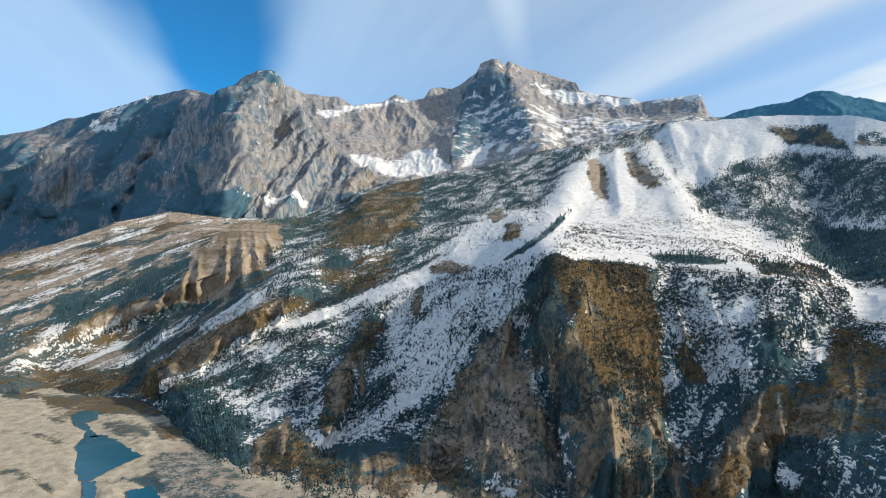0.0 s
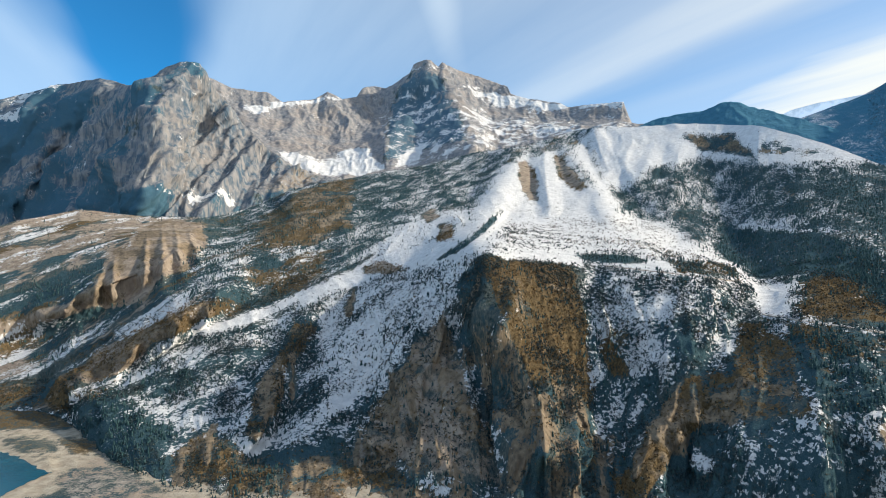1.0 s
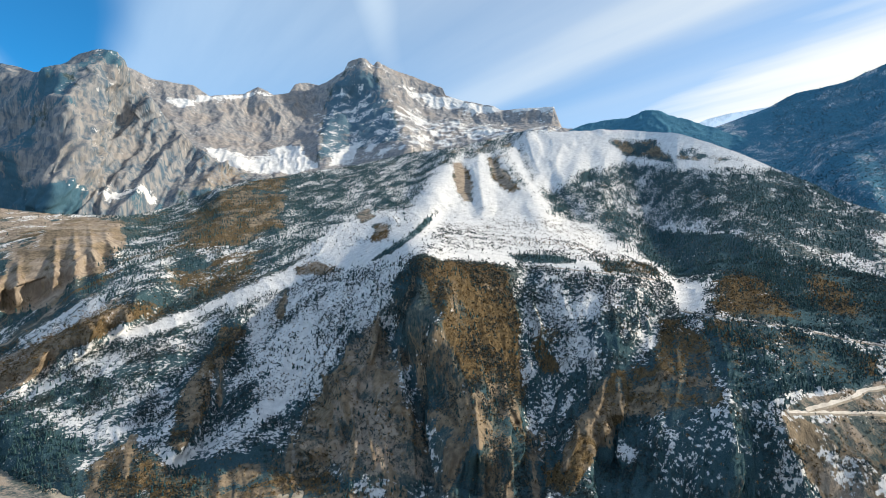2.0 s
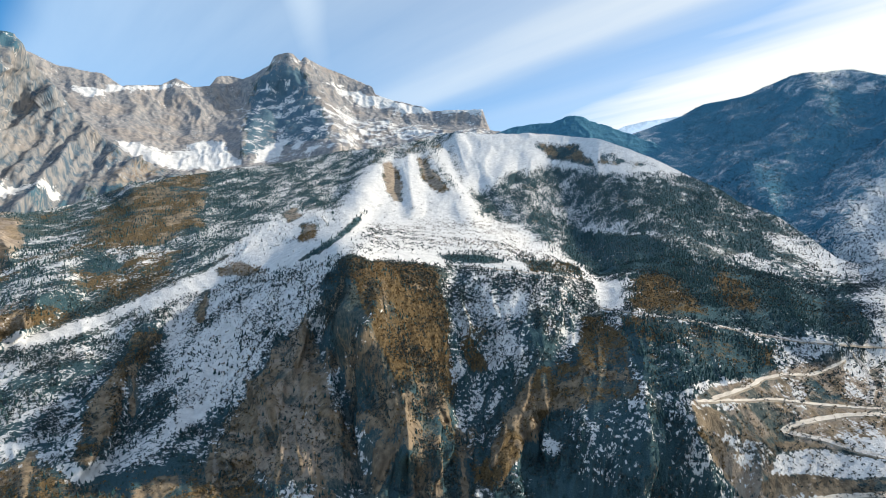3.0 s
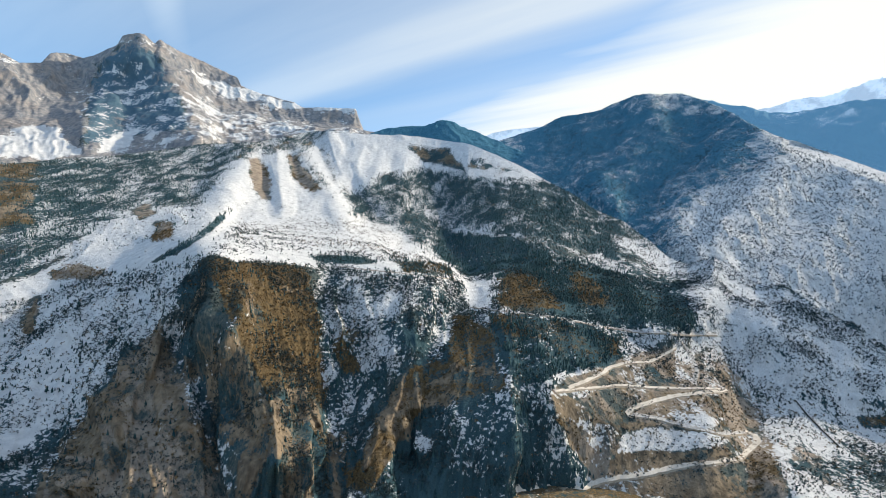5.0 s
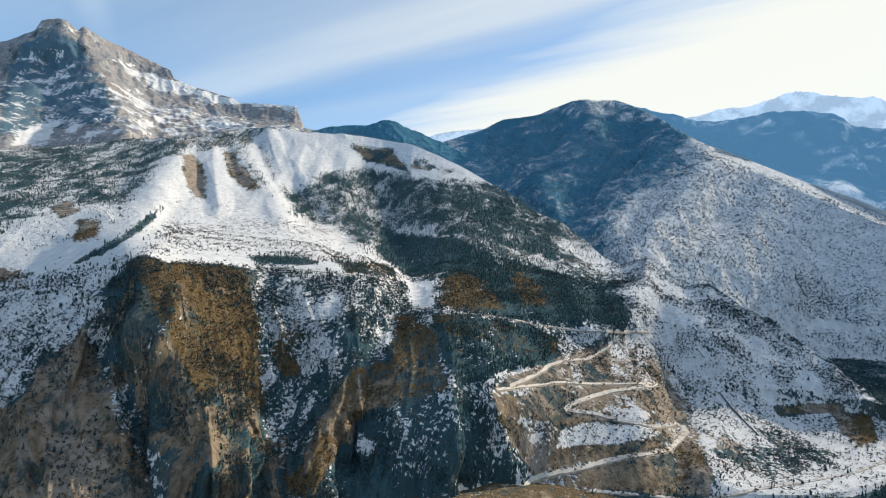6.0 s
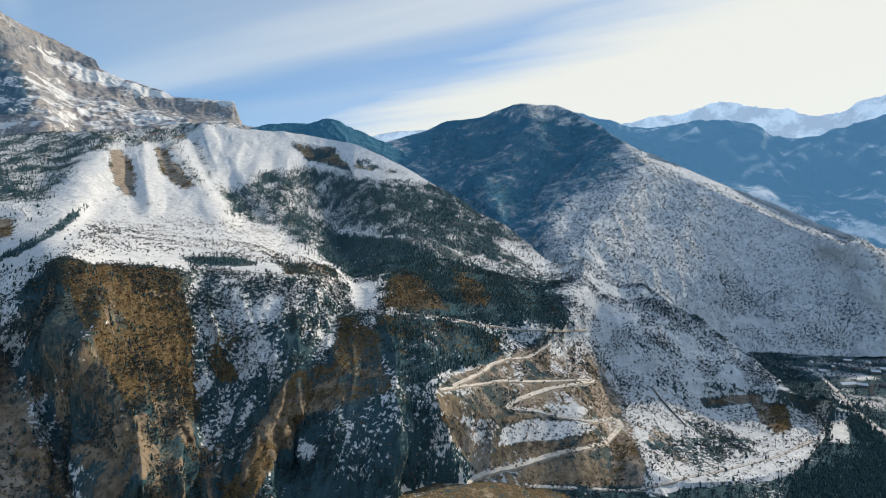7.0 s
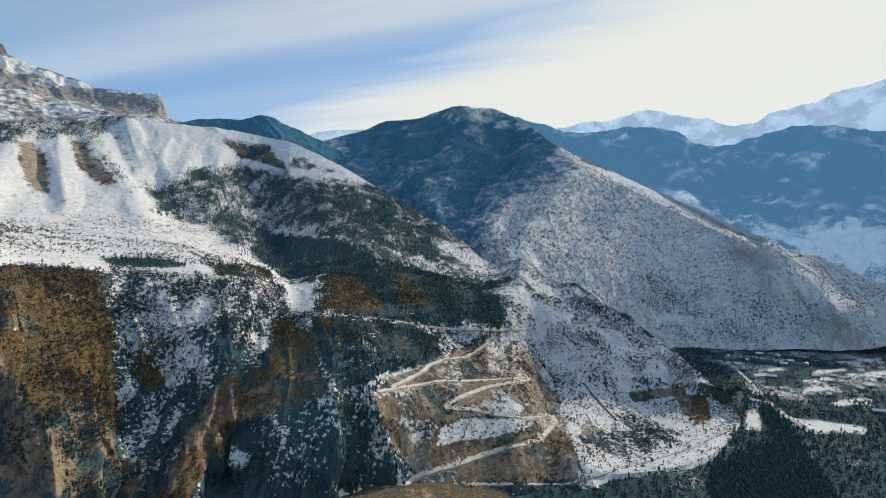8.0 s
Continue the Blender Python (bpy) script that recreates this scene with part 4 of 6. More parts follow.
massif.lay([(4.5, 3.7), (6.0, 4.3), (6.7, 3.4), (5.3, 2.7)], 0.2, 0.2, **dict(SNOWY, snow=0.1, dry=0.6, earth=0.6))
massif.lay([(-5.7, -5.6), (-4.1, -4.5), (-3.9, -7.1), (-5.3, -8.0)], 0.3, 0.4, dry=0.8, rock=0.3, snow=0.1, tree=0.2)
massif.lay([(13.3, 3.9), (11.3, 1.6), (8.0, -0.5), (6.4, -1.1), (8.0, 0.1), (10.8, 2.1), (13.0, 4.2)], 0.15, 0.1, snow=0.2, wood=0.9, tree=0.6)
massif.lay([(0.2, -1.5), (2.7, -2.1), (3.2, -2.9), (1.2, -2.6), (-1.3, -2.6)], 0.2, 0.2, snow=0.15, earth=0.7, dry=0.6)
massif.lay([(6.4, 2.7), (8.0, 2.7), (8.0, 1.0), (6.4, 0.7)], 0.3, 0.2, snow=0.1, dry=0.8, earth=0.5)
massif.lay([(11.6, 3.8), (13.7, 8.0), (18.1, 9.8), (20.8, 9.7), (24.2, 4.2), (18.1, 3.2)], 0.5, 0.4, snow=0.87, dry=0.25)
BARE = dict(snow=0.0, dry=0.7, earth=0.7, wood=0.0, tree=0.0, bush=0.0)
massif.lay([(14.8, 9.0), (15.5, 9.1), (16.5, 8.1), (16.9, 6.5), (16.8, 5.1), (16.0, 5.1), (15.2, 6.1), (14.8, 7.5)], 0.3, 0.08, **BARE)
massif.lay([(18.5, 9.6), (19.3, 9.4), (20.4, 8.0), (21.8, 6.2), (21.1, 5.8), (19.8, 6.4), (18.9, 7.5)], 0.3, 0.08, **BARE)
massif.lay([(12.4, 10.1), (14.8, 11.1), (18.1, 11.7), (21.1, 11.2), (20.8, 10.4), (18.1, 10.0), (15.9, 9.5), (13.7, 9.0)], 0.3, 0.4, snow=0.45, wood=0.8, rock=0.4, tree=0.9)
massif.lay([(18.8, 10.0), (20.4, 10.4), (21.3, 8.9), (23.3, 5.4), (22.7, 5.3), (20.8, 8.0), (19.5, 9.4)], 0.2, 0.25, amount=0.5, snow=0.5, wood=0.7, rock=0.4, tree=0.5)
massif.lay([(21.1, 11.4), (22.3, 10.9), (23.3, 7.8), (25.7, 4.8), (24.6, 4.8), (22.7, 7.8)], 0.3, 0.3, snow=0.62, wood=0.5, bush=1.0)
massif.lay([(30.9, 10.8), (34.8, 10.5), (37.1, 8.3), (34.8, 8.5), (32.5, 9.2)], 0.25, 0.5, snow=0.15, rock=0.4, wood=0.95, bush=2.5, tree=0.5)
massif.lay([(37.1, 10.0), (42.6, 8.1), (40.4, 8.0), (37.1, 8.8)], 0.25, 0.4, snow=0.35, wood=0.7, rock=0.3)
massif.lay([(20.6, -0.6), (25.4, -0.5), (27.4, -1.3), (21.8, -1.4)], 0.2, 0.2, snow=0.2, wood=0.8, tree=0.8, bush=0.8)
massif.lay([(28.9, -0.8), (34.8, -1.5), (35.6, -2.8), (30.7, -2.4)], 0.2, 0.3, snow=0.3, dry=0.6, tree=0.5, bush=0.8)
# wooded shoulder over the side valley
massif.lay([(24.8, 5.8), (28.9, 7.9), (31.3, 8.3), (45.7, 6.8), (50.2, 4.1), (52.6, 2.2), (54.0, 0.1), (52.1, -0.7), (47.8, 0.6), (42.6, 1.7), (34.8, 2.0), (32.5, 0.1), (28.9, 2.8), (25.4, 3.7)], 0.5, 0.5, snow=0.38, wood=1.0, tree=1.1, bush=1.2, rock=0.1)
massif.lay([(37.1, 6.8), (45.7, 6.5), (51.7, 2.2), (52.1, -0.4), (42.6, 2.1), (35.9, 2.5)], 0.8, 0.8, snow=0.24, wood=1.0, tree=1.3, bush=0.8)
massif.lay([(33.0, 0.1), (34.8, 1.8), (41.5, 1.5), (43.6, 0.1), (41.5, -2.2), (37.1, -2.8)], 0.3, 0.3, snow=0.10, wood=1.0, tree=1.5)
massif.lay([(35.3, 2.3), (40.4, 1.7), (42.6, 1.7), (39.9, 1.3), (35.9, 1.9)], 0.15, 0.1, snow=0.85, tree=0.1)
massif.lay([(43.1, 0.7), (50.2, -1.5), (58.7, -5.0), (59.1, -7.2), (54.0, -7.6), (47.8, -6.9), (42.6, -5.5), (40.4, -2.7)], 0.4, 0.4, snow=0.12, wood=1.0, tree=1.6, dry=0.1)
massif.lay([(40.7, -2.3), (42.6, -2.3), (45.2, -4.0), (47.4, -6.3), (44.2, -6.3), (40.4, -5.9)], 0.6, 0.8, snow=0.08, dry=0.72, tree=0.2, bush=0.5)
massif.lay([(47.5, -1.6), (49.5, -2.6), (51.0, -5.7), (48.5, -5.3)], 0.6, 0.8, dry=0.7, snow=0.05, tree=0.5)
massif.lay([(51.7, 1.6), (57.0, -0.4), (58.9, -1.0), (58.9, -2.8), (55.7, -1.4), (52.6, 0.1)], 0.3, 0.3, snow=0.85, wood=0.2, tree=0.1)
# front slope, from the snowy flank to the crags
massif.lay([(-21.2, -10.2), (-11.0, -7.6), (-0.8, -3.6), (8.0, -1.6), (8.5, -3.3), (5.3, -9.4), (1.7, -13.9), (-2.3, -16.9), (-6.8, -20.3), (-10.9, -22.4), (-23.9, -18.6)], 0.6, 0.4, snow=0.58, wood=0.9, tree=0.5, bush=2.2)
massif.lay([(-0.8, -3.8), (10.2, -1.1), (8.0, -5.0), (4.2, -8.7), (-0.3, -11.1), (-5.0, -10.1), (-4.6, -6.1)], 0.5, 0.5, snow=0.82, tree=0.16, bush=1.0)
massif.lay([(-13.6, -19.4), (-10.1, -17.7), (-6.4, -16.1), (-2.3, -13.2), (-1.8, -14.1), (-5.0, -17.9), (-8.9, -19.5), (-12.5, -20.4)], 0.3, 0.5, snow=0.78, tree=0.1, bush=0.4)
massif.lay([(-13.3, -17.7), (-11.3, -12.3), (-8.1, -7.4), (-6.1, -8.0), (-8.9, -12.1), (-10.6, -16.9), (-12.5, -18.7)], 0.4, 0.4, snow=0.1, dry=0.7, rock=0.5, tree=0.3)
massif.lay([(-3.3, -4.4), (-2.4, -4.0), (-1.6, -4.7), (-2.0, -5.8), (-2.8, -6.1), (-3.5, -5.4)], 0.6, 0.5, snow=0.1, dry=0.7, earth=0.35, tree=0.1)
massif.lay([(-8.9, -22.9), (-5.9, -20.1), (-0.8, -17.6), (1.7, -13.3), (4.2, -11.4), (6.4, -6.6), (8.0, -6.1), (8.8, -11.7), (11.6, -17.8), (11.9, -26.3)], 0.6, 0.9, snow=0.38, rock=0.3, dry=0.2, wood=0.8, tree=0.3, bush=1.4)
massif.lay([(8.0, -2.2), (11.3, -0.8), (12.2, -5.7), (14.8, -12.0), (16.8, -15.4), (16.5, -20.2), (14.2, -26.5), (11.9, -26.3), (11.6, -17.8), (8.8, -11.2)], 0.4, 0.3, snow=0.20, rock=0.3, dry=0.1, wood=0.6, tree=0.2, bush=1.8, calm=0.3)
massif.lay([(9.2, -1.5), (11.6, -0.7), (14.8, -1.6), (16.5, -9.0), (19.9, -14.7), (19.9, -19.5), (15.9, -20.2), (12.9, -17.9), (10.3, -11.4), (9.0, -6.4)], 0.3, 0.3, snow=0.05, rock=0.3, dry=0.25, wood=0.6, tree=0.15, bush=2.2, calm=0.2)
massif.lay([(11.4, -1.2), (15.9, -1.2), (20.3, -2.0), (21.1, -4.6), (21.9, -8.1), (22.4, -14.4), (21.5, -16.9), (20.1, -16.2), (18.8, -17.4), (17.3, -20.2), (16.8, -15.4), (15.0, -11.5), (13.3, -8.0), (12.0, -4.5)], 0.3, 0.5, snow=0.05, dry=0.84, wood=0.2, rock=0.1, tree=0.2, bush=1.9, calm=0.25)
massif.lay([(13.6, -26.4), (15.9, -19.6), (19.4, -16.8), (25.4, -18.8), (24.8, -26.8)], 0.6, 0.9, snow=0.08, rock=0.5, dry=0.2, wood=0.9, tree=0.3, bush=1.4)
massif.lay([(20.9, -2.1), (25.4, -2.0), (35.9, -3.1), (37.3, -5.9), (35.1, -10.3), (30.1, -11.6), (25.4, -12.7), (22.4, -7.0)], 0.4, 0.4, snow=0.50, wood=0.6, tree=0.3, bush=2.2)
massif.lay([(22.1, -7.0), (24.8, -12.2), (28.9, -12.1), (27.2, -17.2), (24.2, -20.4), (22.4, -17.2)], 0.5, 0.4, snow=0.28, wood=1.0, tree=0.9)
massif.lay([(23.7, -7.0), (25.5, -7.9), (25.7, -12.5), (23.6, -12.2)], 0.6, 0.7, snow=0.08, dry=0.75, bush=0.8)
massif.lay([(35.1, -11.1), (31.3, -12.1), (28.3, -16.1), (25.1, -23.4), (27.2, -23.9), (31.3, -18.1), (33.6, -15.9), (35.9, -13.6)], 0.4, 0.6, snow=0.03, rock=0.75, dry=0.7, tree=0.05, bush=0.5)
massif.lay([(35.1, -11.4), (39.6, -13.4), (40.4, -16.0), (34.8, -16.1), (33.0, -15.6)], 0.3, 0.3, snow=0.05, rock=0.55, wood=0.5, tree=0.1, bush=0.5)
massif.lay([(25.4, -26.8), (27.2, -23.4), (31.3, -17.6), (37.1, -16.0), (43.1, -15.8), (45.7, -16.3), (49.3, -22.4), (49.3, -24.7)], 0.4, 0.4, snow=0.30, wood=0.95, tree=0.7, bush=1.6)

massif.lay([(35.6, -6.8), (37.6, -6.6), (40.4, -9.0), (40.4, -13.9), (37.6, -13.0), (35.3, -11.4)], 0.5, 0.7, snow=0.08, dry=0.75, tree=0.3, bush=0.8)
massif.lay([(39.3, -6.6), (47.8, -7.5), (53.1, -8.8), (52.1, -10.8), (46.0, -12.9), (42.0, -13.8), (40.1, -10.1)], 0.3, 0.5, snow=0.10, wood=1.0, dry=0.4, tree=1.7, bush=0.5)
massif.lay([(52.6, -8.5), (57.0, -8.3), (54.9, -10.3), (52.6, -9.8)], 0.2, 0.3, snow=0.7, tree=0.3)
massif.lay([(-27.4, -13.7), (-24.7, -12.7), (-19.7, -16.3), (-20.2, -21.2), (-24.3, -19.5), (-26.7, -17.2)], 0.5, 0.5, snow=0.25, wood=1.0, tree=1.1, bush=1.5)
massif.lay([(-19.7, -18.8), (-17.5, -17.0), (-14.2, -17.8), (-13.1, -20.0), (-16.4, -22.2), (-19.1, -20.4)], 0.4, 0.4, snow=0.1, dry=0.6, rock=0.5, tree=0.2)
massif.lay([(-14.2, -19.9), (-1.4, -19.9), (6.9, -24.3), (6.9, -27.2), (-16.4, -26.4)], 0.5, 0.6, snow=0.05, wood=0.6, dry=0.5, rock=0.3, tree=0.5, bush=1.5)
massif.lay([(-5.6, -5.3), (1.0, -3.5), (10.4, -0.8), (8.9, -2.3), (7.2, -5.8), (5.2, -8.8), (3.3, -11.7), (1.0, -13.9), (-5.6, -15.0)], 0.5, 0.5, snow=0.78, wood=0.8, rock=0.0, dry=0.05, tree=0.18, bush=1.0)
massif.lay([(22.9, -2.7), (28.2, -2.6), (34.3, -3.4), (35.1, -7.2), (32.2, -10.4), (28.6, -12.3), (25.3, -11.6), (23.4, -8.6)], 0.5, 0.6, amount=0.8, snow=0.54, wood=0.7, rock=0.0, dry=0.05, tree=0.4, bush=1.8)
# earth share here lightens the crag in place of sunlight on it
massif.lay([(-2.9, -20.7), (-1.3, -18.7), (0.7, -15.8), (1.6, -13.1), (2.8, -12.7), (4.6, -10.4), (6.0, -6.8), (7.0, -6.4), (8.1, -10.7), (9.5, -16.0), (11.6, -19.3), (13.7, -23.5)], 0.5, 0.6, snow=0.05, rock=0.5, dry=0.35, earth=0.6, wood=0.1, tree=0.08, bush=0.6)
massif.lay([(17.3, -14.0), (20.4, -14.2), (22.7, -18.0), (23.3, -24.3), (14.3, -23.6), (16.2, -19.7)], 0.5, 0.5, snow=0.04, rock=0.3, dry=0.45, wood=0.75, tree=0.25, bush=1.7)
massif.lay([(26.0, -22.4), (28.3, -17.1), (30.7, -12.3), (35.2, -11.5), (35.2, -13.4), (32.2, -16.2), (30.1, -18.9), (27.6, -22.5)], 0.3, 0.25, snow=0.0, rock=0.4, dry=0.95, wood=0.1, tree=0.0, bush=0.3)
massif.lay([(32.2, -12.3), (39.9, -11.4), (41.3, -14.2), (36.9, -15.2), (32.8, -14.4)], 0.4, 0.4, snow=0.04, rock=0.4, dry=0.6, wood=0.6, tree=0.1, bush=0.6)
massif.lay([(27.7, -22.9), (30.4, -19.0), (32.8, -16.0), (41.6, -14.7), (45.0, -18.8), (47.2, -22.6), (47.2, -23.6), (27.5, -24.5)], 0.5, 0.6, snow=0.17, rock=0.08, dry=0.05, wood=1.0, tree=0.8, bush=1.8)
massif.lay([(31.3, -20.3), (32.8, -18.6), (34.1, -19.5), (33.7, -20.8)], 0.3, 0.4, snow=0.8, tree=0.1)
for top, foot in SPIRES:
    (ax, ay), (bx, by) = top, foot
    massif.lay([(ax - 0.1, ay), (ax + 0.25, ay), (bx + 0.45, by + 0.4), (bx + 0.3, by - 0.5), (bx - 0.25, by - 0.5), (bx - 0.4, by + 0.4)], 0.25, 0.2, rock=0.95, snow=0.02, tree=0.0, bush=0.25, dry=0.1, wood=0.3)
# quarried ground round the hairpins, and the terrace
massif.lay([(45.6, -14.0), (46.7, -12.8), (50.3, -11.6), (57.4, -8.8), (60.9, -7.6), (61.8, -10.0), (63.2, -12.2), (65.5, -14.3), (67.8, -19.4), (66.6, -21.5), (57.4, -23.0), (50.3, -23.1), (47.9, -20.0), (45.3, -16.2)], 0.3, 0.15, snow=0.33, earth=0.65, wood=0.25, dry=0.15, rock=0.3, tree=0.02, bush=0.8)
SCARP = dict(snow=0.0, earth=0.7, dry=0.6, rock=0.2, wood=0.0, tree=0.0, bush=0.12)
GREY = dict(snow=0.12, earth=0.2, rock=0.7, dry=0.0, wood=0.3, tree=0.0, bush=0.3)
massif.lay([(45.3, -14.7), (50.3, -14.6), (53.3, -16.6), (58.6, -16.5), (61.5, -16.7), (53.3, -17.1), (45.6, -16.8)], 0.15, 0.15, **GREY)
massif.lay([(53.3, -19.1), (61.5, -18.0), (62.4, -18.5), (53.9, -21.0), (50.0, -22.0), (51.5, -20.0)], 0.15, 0.2, **GREY)
massif.lay([(52.4, -21.8), (63.2, -19.0), (64.3, -21.4), (61.5, -22.4), (53.3, -22.9)], 0.15, 0.15, **GREY)
massif.lay([(46.0, -14.0), (47.3, -12.8), (50.9, -11.7), (52.8, -12.0), (52.5, -13.1), (50.3, -13.6), (47.3, -14.2)], 0.15, 0.15, **SCARP)
massif.lay([(48.2, -14.5), (52.4, -14.1), (53.4, -16.3), (52.1, -17.0), (50.0, -16.9)], 0.2, 0.25, **SCARP)
massif.lay([(45.3, -16.8), (47.9, -17.1), (50.2, -20.0), (48.8, -20.4), (47.2, -18.9)], 0.2, 0.2, **SCARP)
massif.lay([(60.0, -14.0), (62.6, -12.9), (64.1, -14.3), (64.9, -16.2), (61.5, -16.1), (61.2, -14.7)], 0.2, 0.2, **SCARP)
massif.lay([(63.7, -17.0), (65.5, -18.0), (67.2, -20.2), (66.6, -22.0), (61.2, -22.6), (63.5, -21.2), (64.1, -19.1)], 0.2, 0.2, **SCARP)
massif.lay([(52.7, -17.7), (55.6, -16.9), (61.8, -16.6), (62.2, -17.5), (58.0, -18.7), (52.4, -19.3)], 0.15, 0.2, snow=0.85, bush=0.4, rock=0.0)
massif.lay([(57.1, -15.3), (61.8, -15.3), (60.9, -16.3), (58.3, -16.3)], 0.15, 0.2, snow=0.72, bush=0.8)
massif.lay([(52.0, -12.1), (56.8, -11.2), (58.6, -12.3), (53.8, -13.1)], 0.15, 0.2, snow=0.45, wood=0.6, bush=1.2)
massif.lay([(57.4, -8.9), (59.7, -7.7), (61.2, -8.0), (59.7, -9.5), (58.3, -11.2), (59.2, -12.3), (57.7, -12.3)], 0.15, 0.2, snow=0.72, rock=0.2, bush=0.5)
massif.lay([(64.7, -13.2), (71.0, -12.4), (76.7, -12.8), (81.0, -13.6), (82.2, -17.1), (77.0, -20.7), (68.3, -22.3), (66.6, -19.5)], 0.3, 0.2, snow=0.78, wood=0.5, dry=0.2, earth=0.2, tree=0.05, bush=0.5)
massif.lay([(66.6, -17.7), (72.6, -15.3), (76.2, -16.7), (74.4, -18.7), (67.8, -20.1)], 0.3, 0.3, snow=0.55, wood=0.7, bush=1.2)
massif.lay([(76.2, -13.6), (78.4, -13.3), (79.0, -15.1), (77.9, -16.0), (76.8, -15.1)], 0.2, 0.15, snow=0.02, dry=0.9, earth=0.4, bush=0.1)
massif.lay([(71.6, -13.7), (76.2, -12.8), (76.7, -13.2), (72.1, -14.4)], 0.15, 0.1, snow=0.05, dry=0.7, earth=0.3, bush=0.1)
massif.lay([(57.7, -1.9), (60.9, -0.4), (65.5, -2.7), (71.0, -6.3), (79.1, -12.1), (65.5, -12.7), (62.4, -11.1), (59.7, -7.7)], 0.4, 0.3, snow=0.88, wood=0.6, tree=0.02, bush=1.1, rock=0.0, dry=0.0)
massif.lay([(9.6, 3.3), (13.6, 9.4), (19.4, 10.6), (25.4, 12.5), (34.8, 12.3), (47.8, 6.4), (39.9, 7.3), (27.7, 7.2), (25.4, 4.3), (37.1, -3.2), (39.3, -6.1), (37.1, -6.0), (35.9, -3.4), (15.9, -1.2), (10.2, -1.0)], 0.8, 0.2, calm=1.0)
massif.lay([(10.0, -0.6), (13.0, 4.2), (24.5, 4.2), (29.0, 3.0), (35.0, -1.0), (36.5, -3.2), (24.0, -1.9), (15.9, -1.0)], 0.4, 0.1, calm=1.12)
massif.lay([(10.2, 2.7), (13.6, 9.4), (19.4, 10.6), (25.4, 12.5), (34.8, 12.3), (42.6, 8.5), (27.7, 7.2), (24.8, 4.0)], 0.8, 0.2, calm=0.2)
massif.lay([(45.0, -14.0), (46.7, -12.8), (57.4, -8.8), (60.9, -7.6), (63.2, -12.2), (71.0, -12.2), (81.0, -12.9), (82.4, -17.1), (77.0, -20.7), (68.3, -22.8), (50.3, -23.6), (47.4, -20.0)], 0.8, 0.2, calm=0.9)
massif.lay([(57.7, -1.9), (60.9, -0.4), (65.5, -2.7), (71.0, -6.3), (79.1, -12.1), (65.5, -12.7), (62.4, -11.1), (59.7, -7.7)], 0.6, 0.2, calm=0.88)
massif.lay([(-48.4, 2.4), (-26.7, 4.0), (-21.7, 2.3), (-25.2, -1.6), (-29.0, -6.2), (-27.6, -13.4), (-48.4, -10.9)], 1.0, 0.2, calm=0.75)
for size, high, seed in ((150, 0.12, 1), (42, 0.28, 2), (16, 0.28, 7)):
    massif.mottle("snow", size, high, seed, [(8.0, -2.2), (-6.8, -19.9)], 2.6)
LEFT_BANK = [(-48.4, 2.4), (-26.7, 4.0), (-15.3, 2.4), (-20.7, -8.8), (-27.2, -13.5), (-48.4, -10.9)]
for key, size, seed in (("snow", 26, 11), ("earth", 60, 12), ("dry", 40, 13), ("wood", 50, 14)):
    massif.mottle(key, size, 0.65, seed, [(-25.7, 0.1), (-38.4, -6.0)], 7.0, 1.0, LEFT_BANK)
massif.mottle("dry", 90, 0.5, 3).mottle("rock", 38, 0.9, 4, None, 1, 0.4).mottle("earth", 40, 0.6, 5).mottle("wood", 70, 0.5, 6)
for k in ("tree", "bush"):
    clumped = np.where(massif.dist < 1250, 2.0, 0.8)
    massif.cover[k] = massif.cover[k] * np.clip(0.9 + clumped * fractal(massif.p, 42.0, 3, 90 if k == "tree" else 95), 0.04, 4)
massif.roughen([(140, 17, True), (45, 7, True), (14, 1.6, False)], 0.8, 0.2, [(40, 5), (12, 2.5)])
for top, foot in SPIRES:
    massif.spire(top, foot, 22, 0.95)
    massif.spire((top[0] + 0.55, top[1] - 1.1), (foot[0] + 0.95, foot[1] - 0.6), 13, 0.5)
    massif.spire((top[0] - 0.5, top[1] - 1.6), (foot[0] - 0.9, foot[1] - 0.9), 11, 0.5)
for top, foot in ([(-25.0, -1.5), (-25.6, -3.8)], [(-24.1, -0.4), (-24.3, -3.2)], [(-21.5, 1.5), (-21.8, -2.2)], [(-20.4, 2.3), (-20.2, -1.6)], [(-19.3, 2.5), (-18.7, -1.2)], [(-18.2, 2.1), (-17.3, -0.5)], [(-26.7, -3.6), (-27.8, -5.2)], [(-15.3, -3.4), (-16.2, -5.9)], [(-18.1, -5.0), (-19.1, -7.5)], [(-21.7, -7.1), (-23.3, -9.7)]):
    massif.spire(top, foot, 42, 0.6)
tagged(massif.build("hillside", NEAR_COVER), "snow-patched mountainside with brown crags and scrub", "hillside", kind="structure")

# ---- the valley floor ----
SINK = 30.0          # the upper valley lies in a deeper trough
RINGS = (0.02, 420.0, 1000.0, 2000.0, 4900.0)
flats = Slope((-180, 180), 0.25, [[(-180, -math.degrees(math.atan(EYE / d)), d), (180, -math.degrees(math.atan(EYE / d)), d)] for d in RINGS], (3, 60, 55, 8))
flats.p[..., 2] = fractal(flats.p * np.array((1, 1, 0)), 90.0, 4, 5) * 0.5 - 0.8 - SINK * np.clip((flats.AZ - 40) / 20, 0, 1) * np.clip((130 - flats.AZ) / 20, 0, 1) * np.clip((flats.dist - 120) / 300, 0, 1)
flats.el = np.degrees(np.arctan2(flats.p[..., 2] - EYE, flats.dist))
flats.lay(earth=1.0)
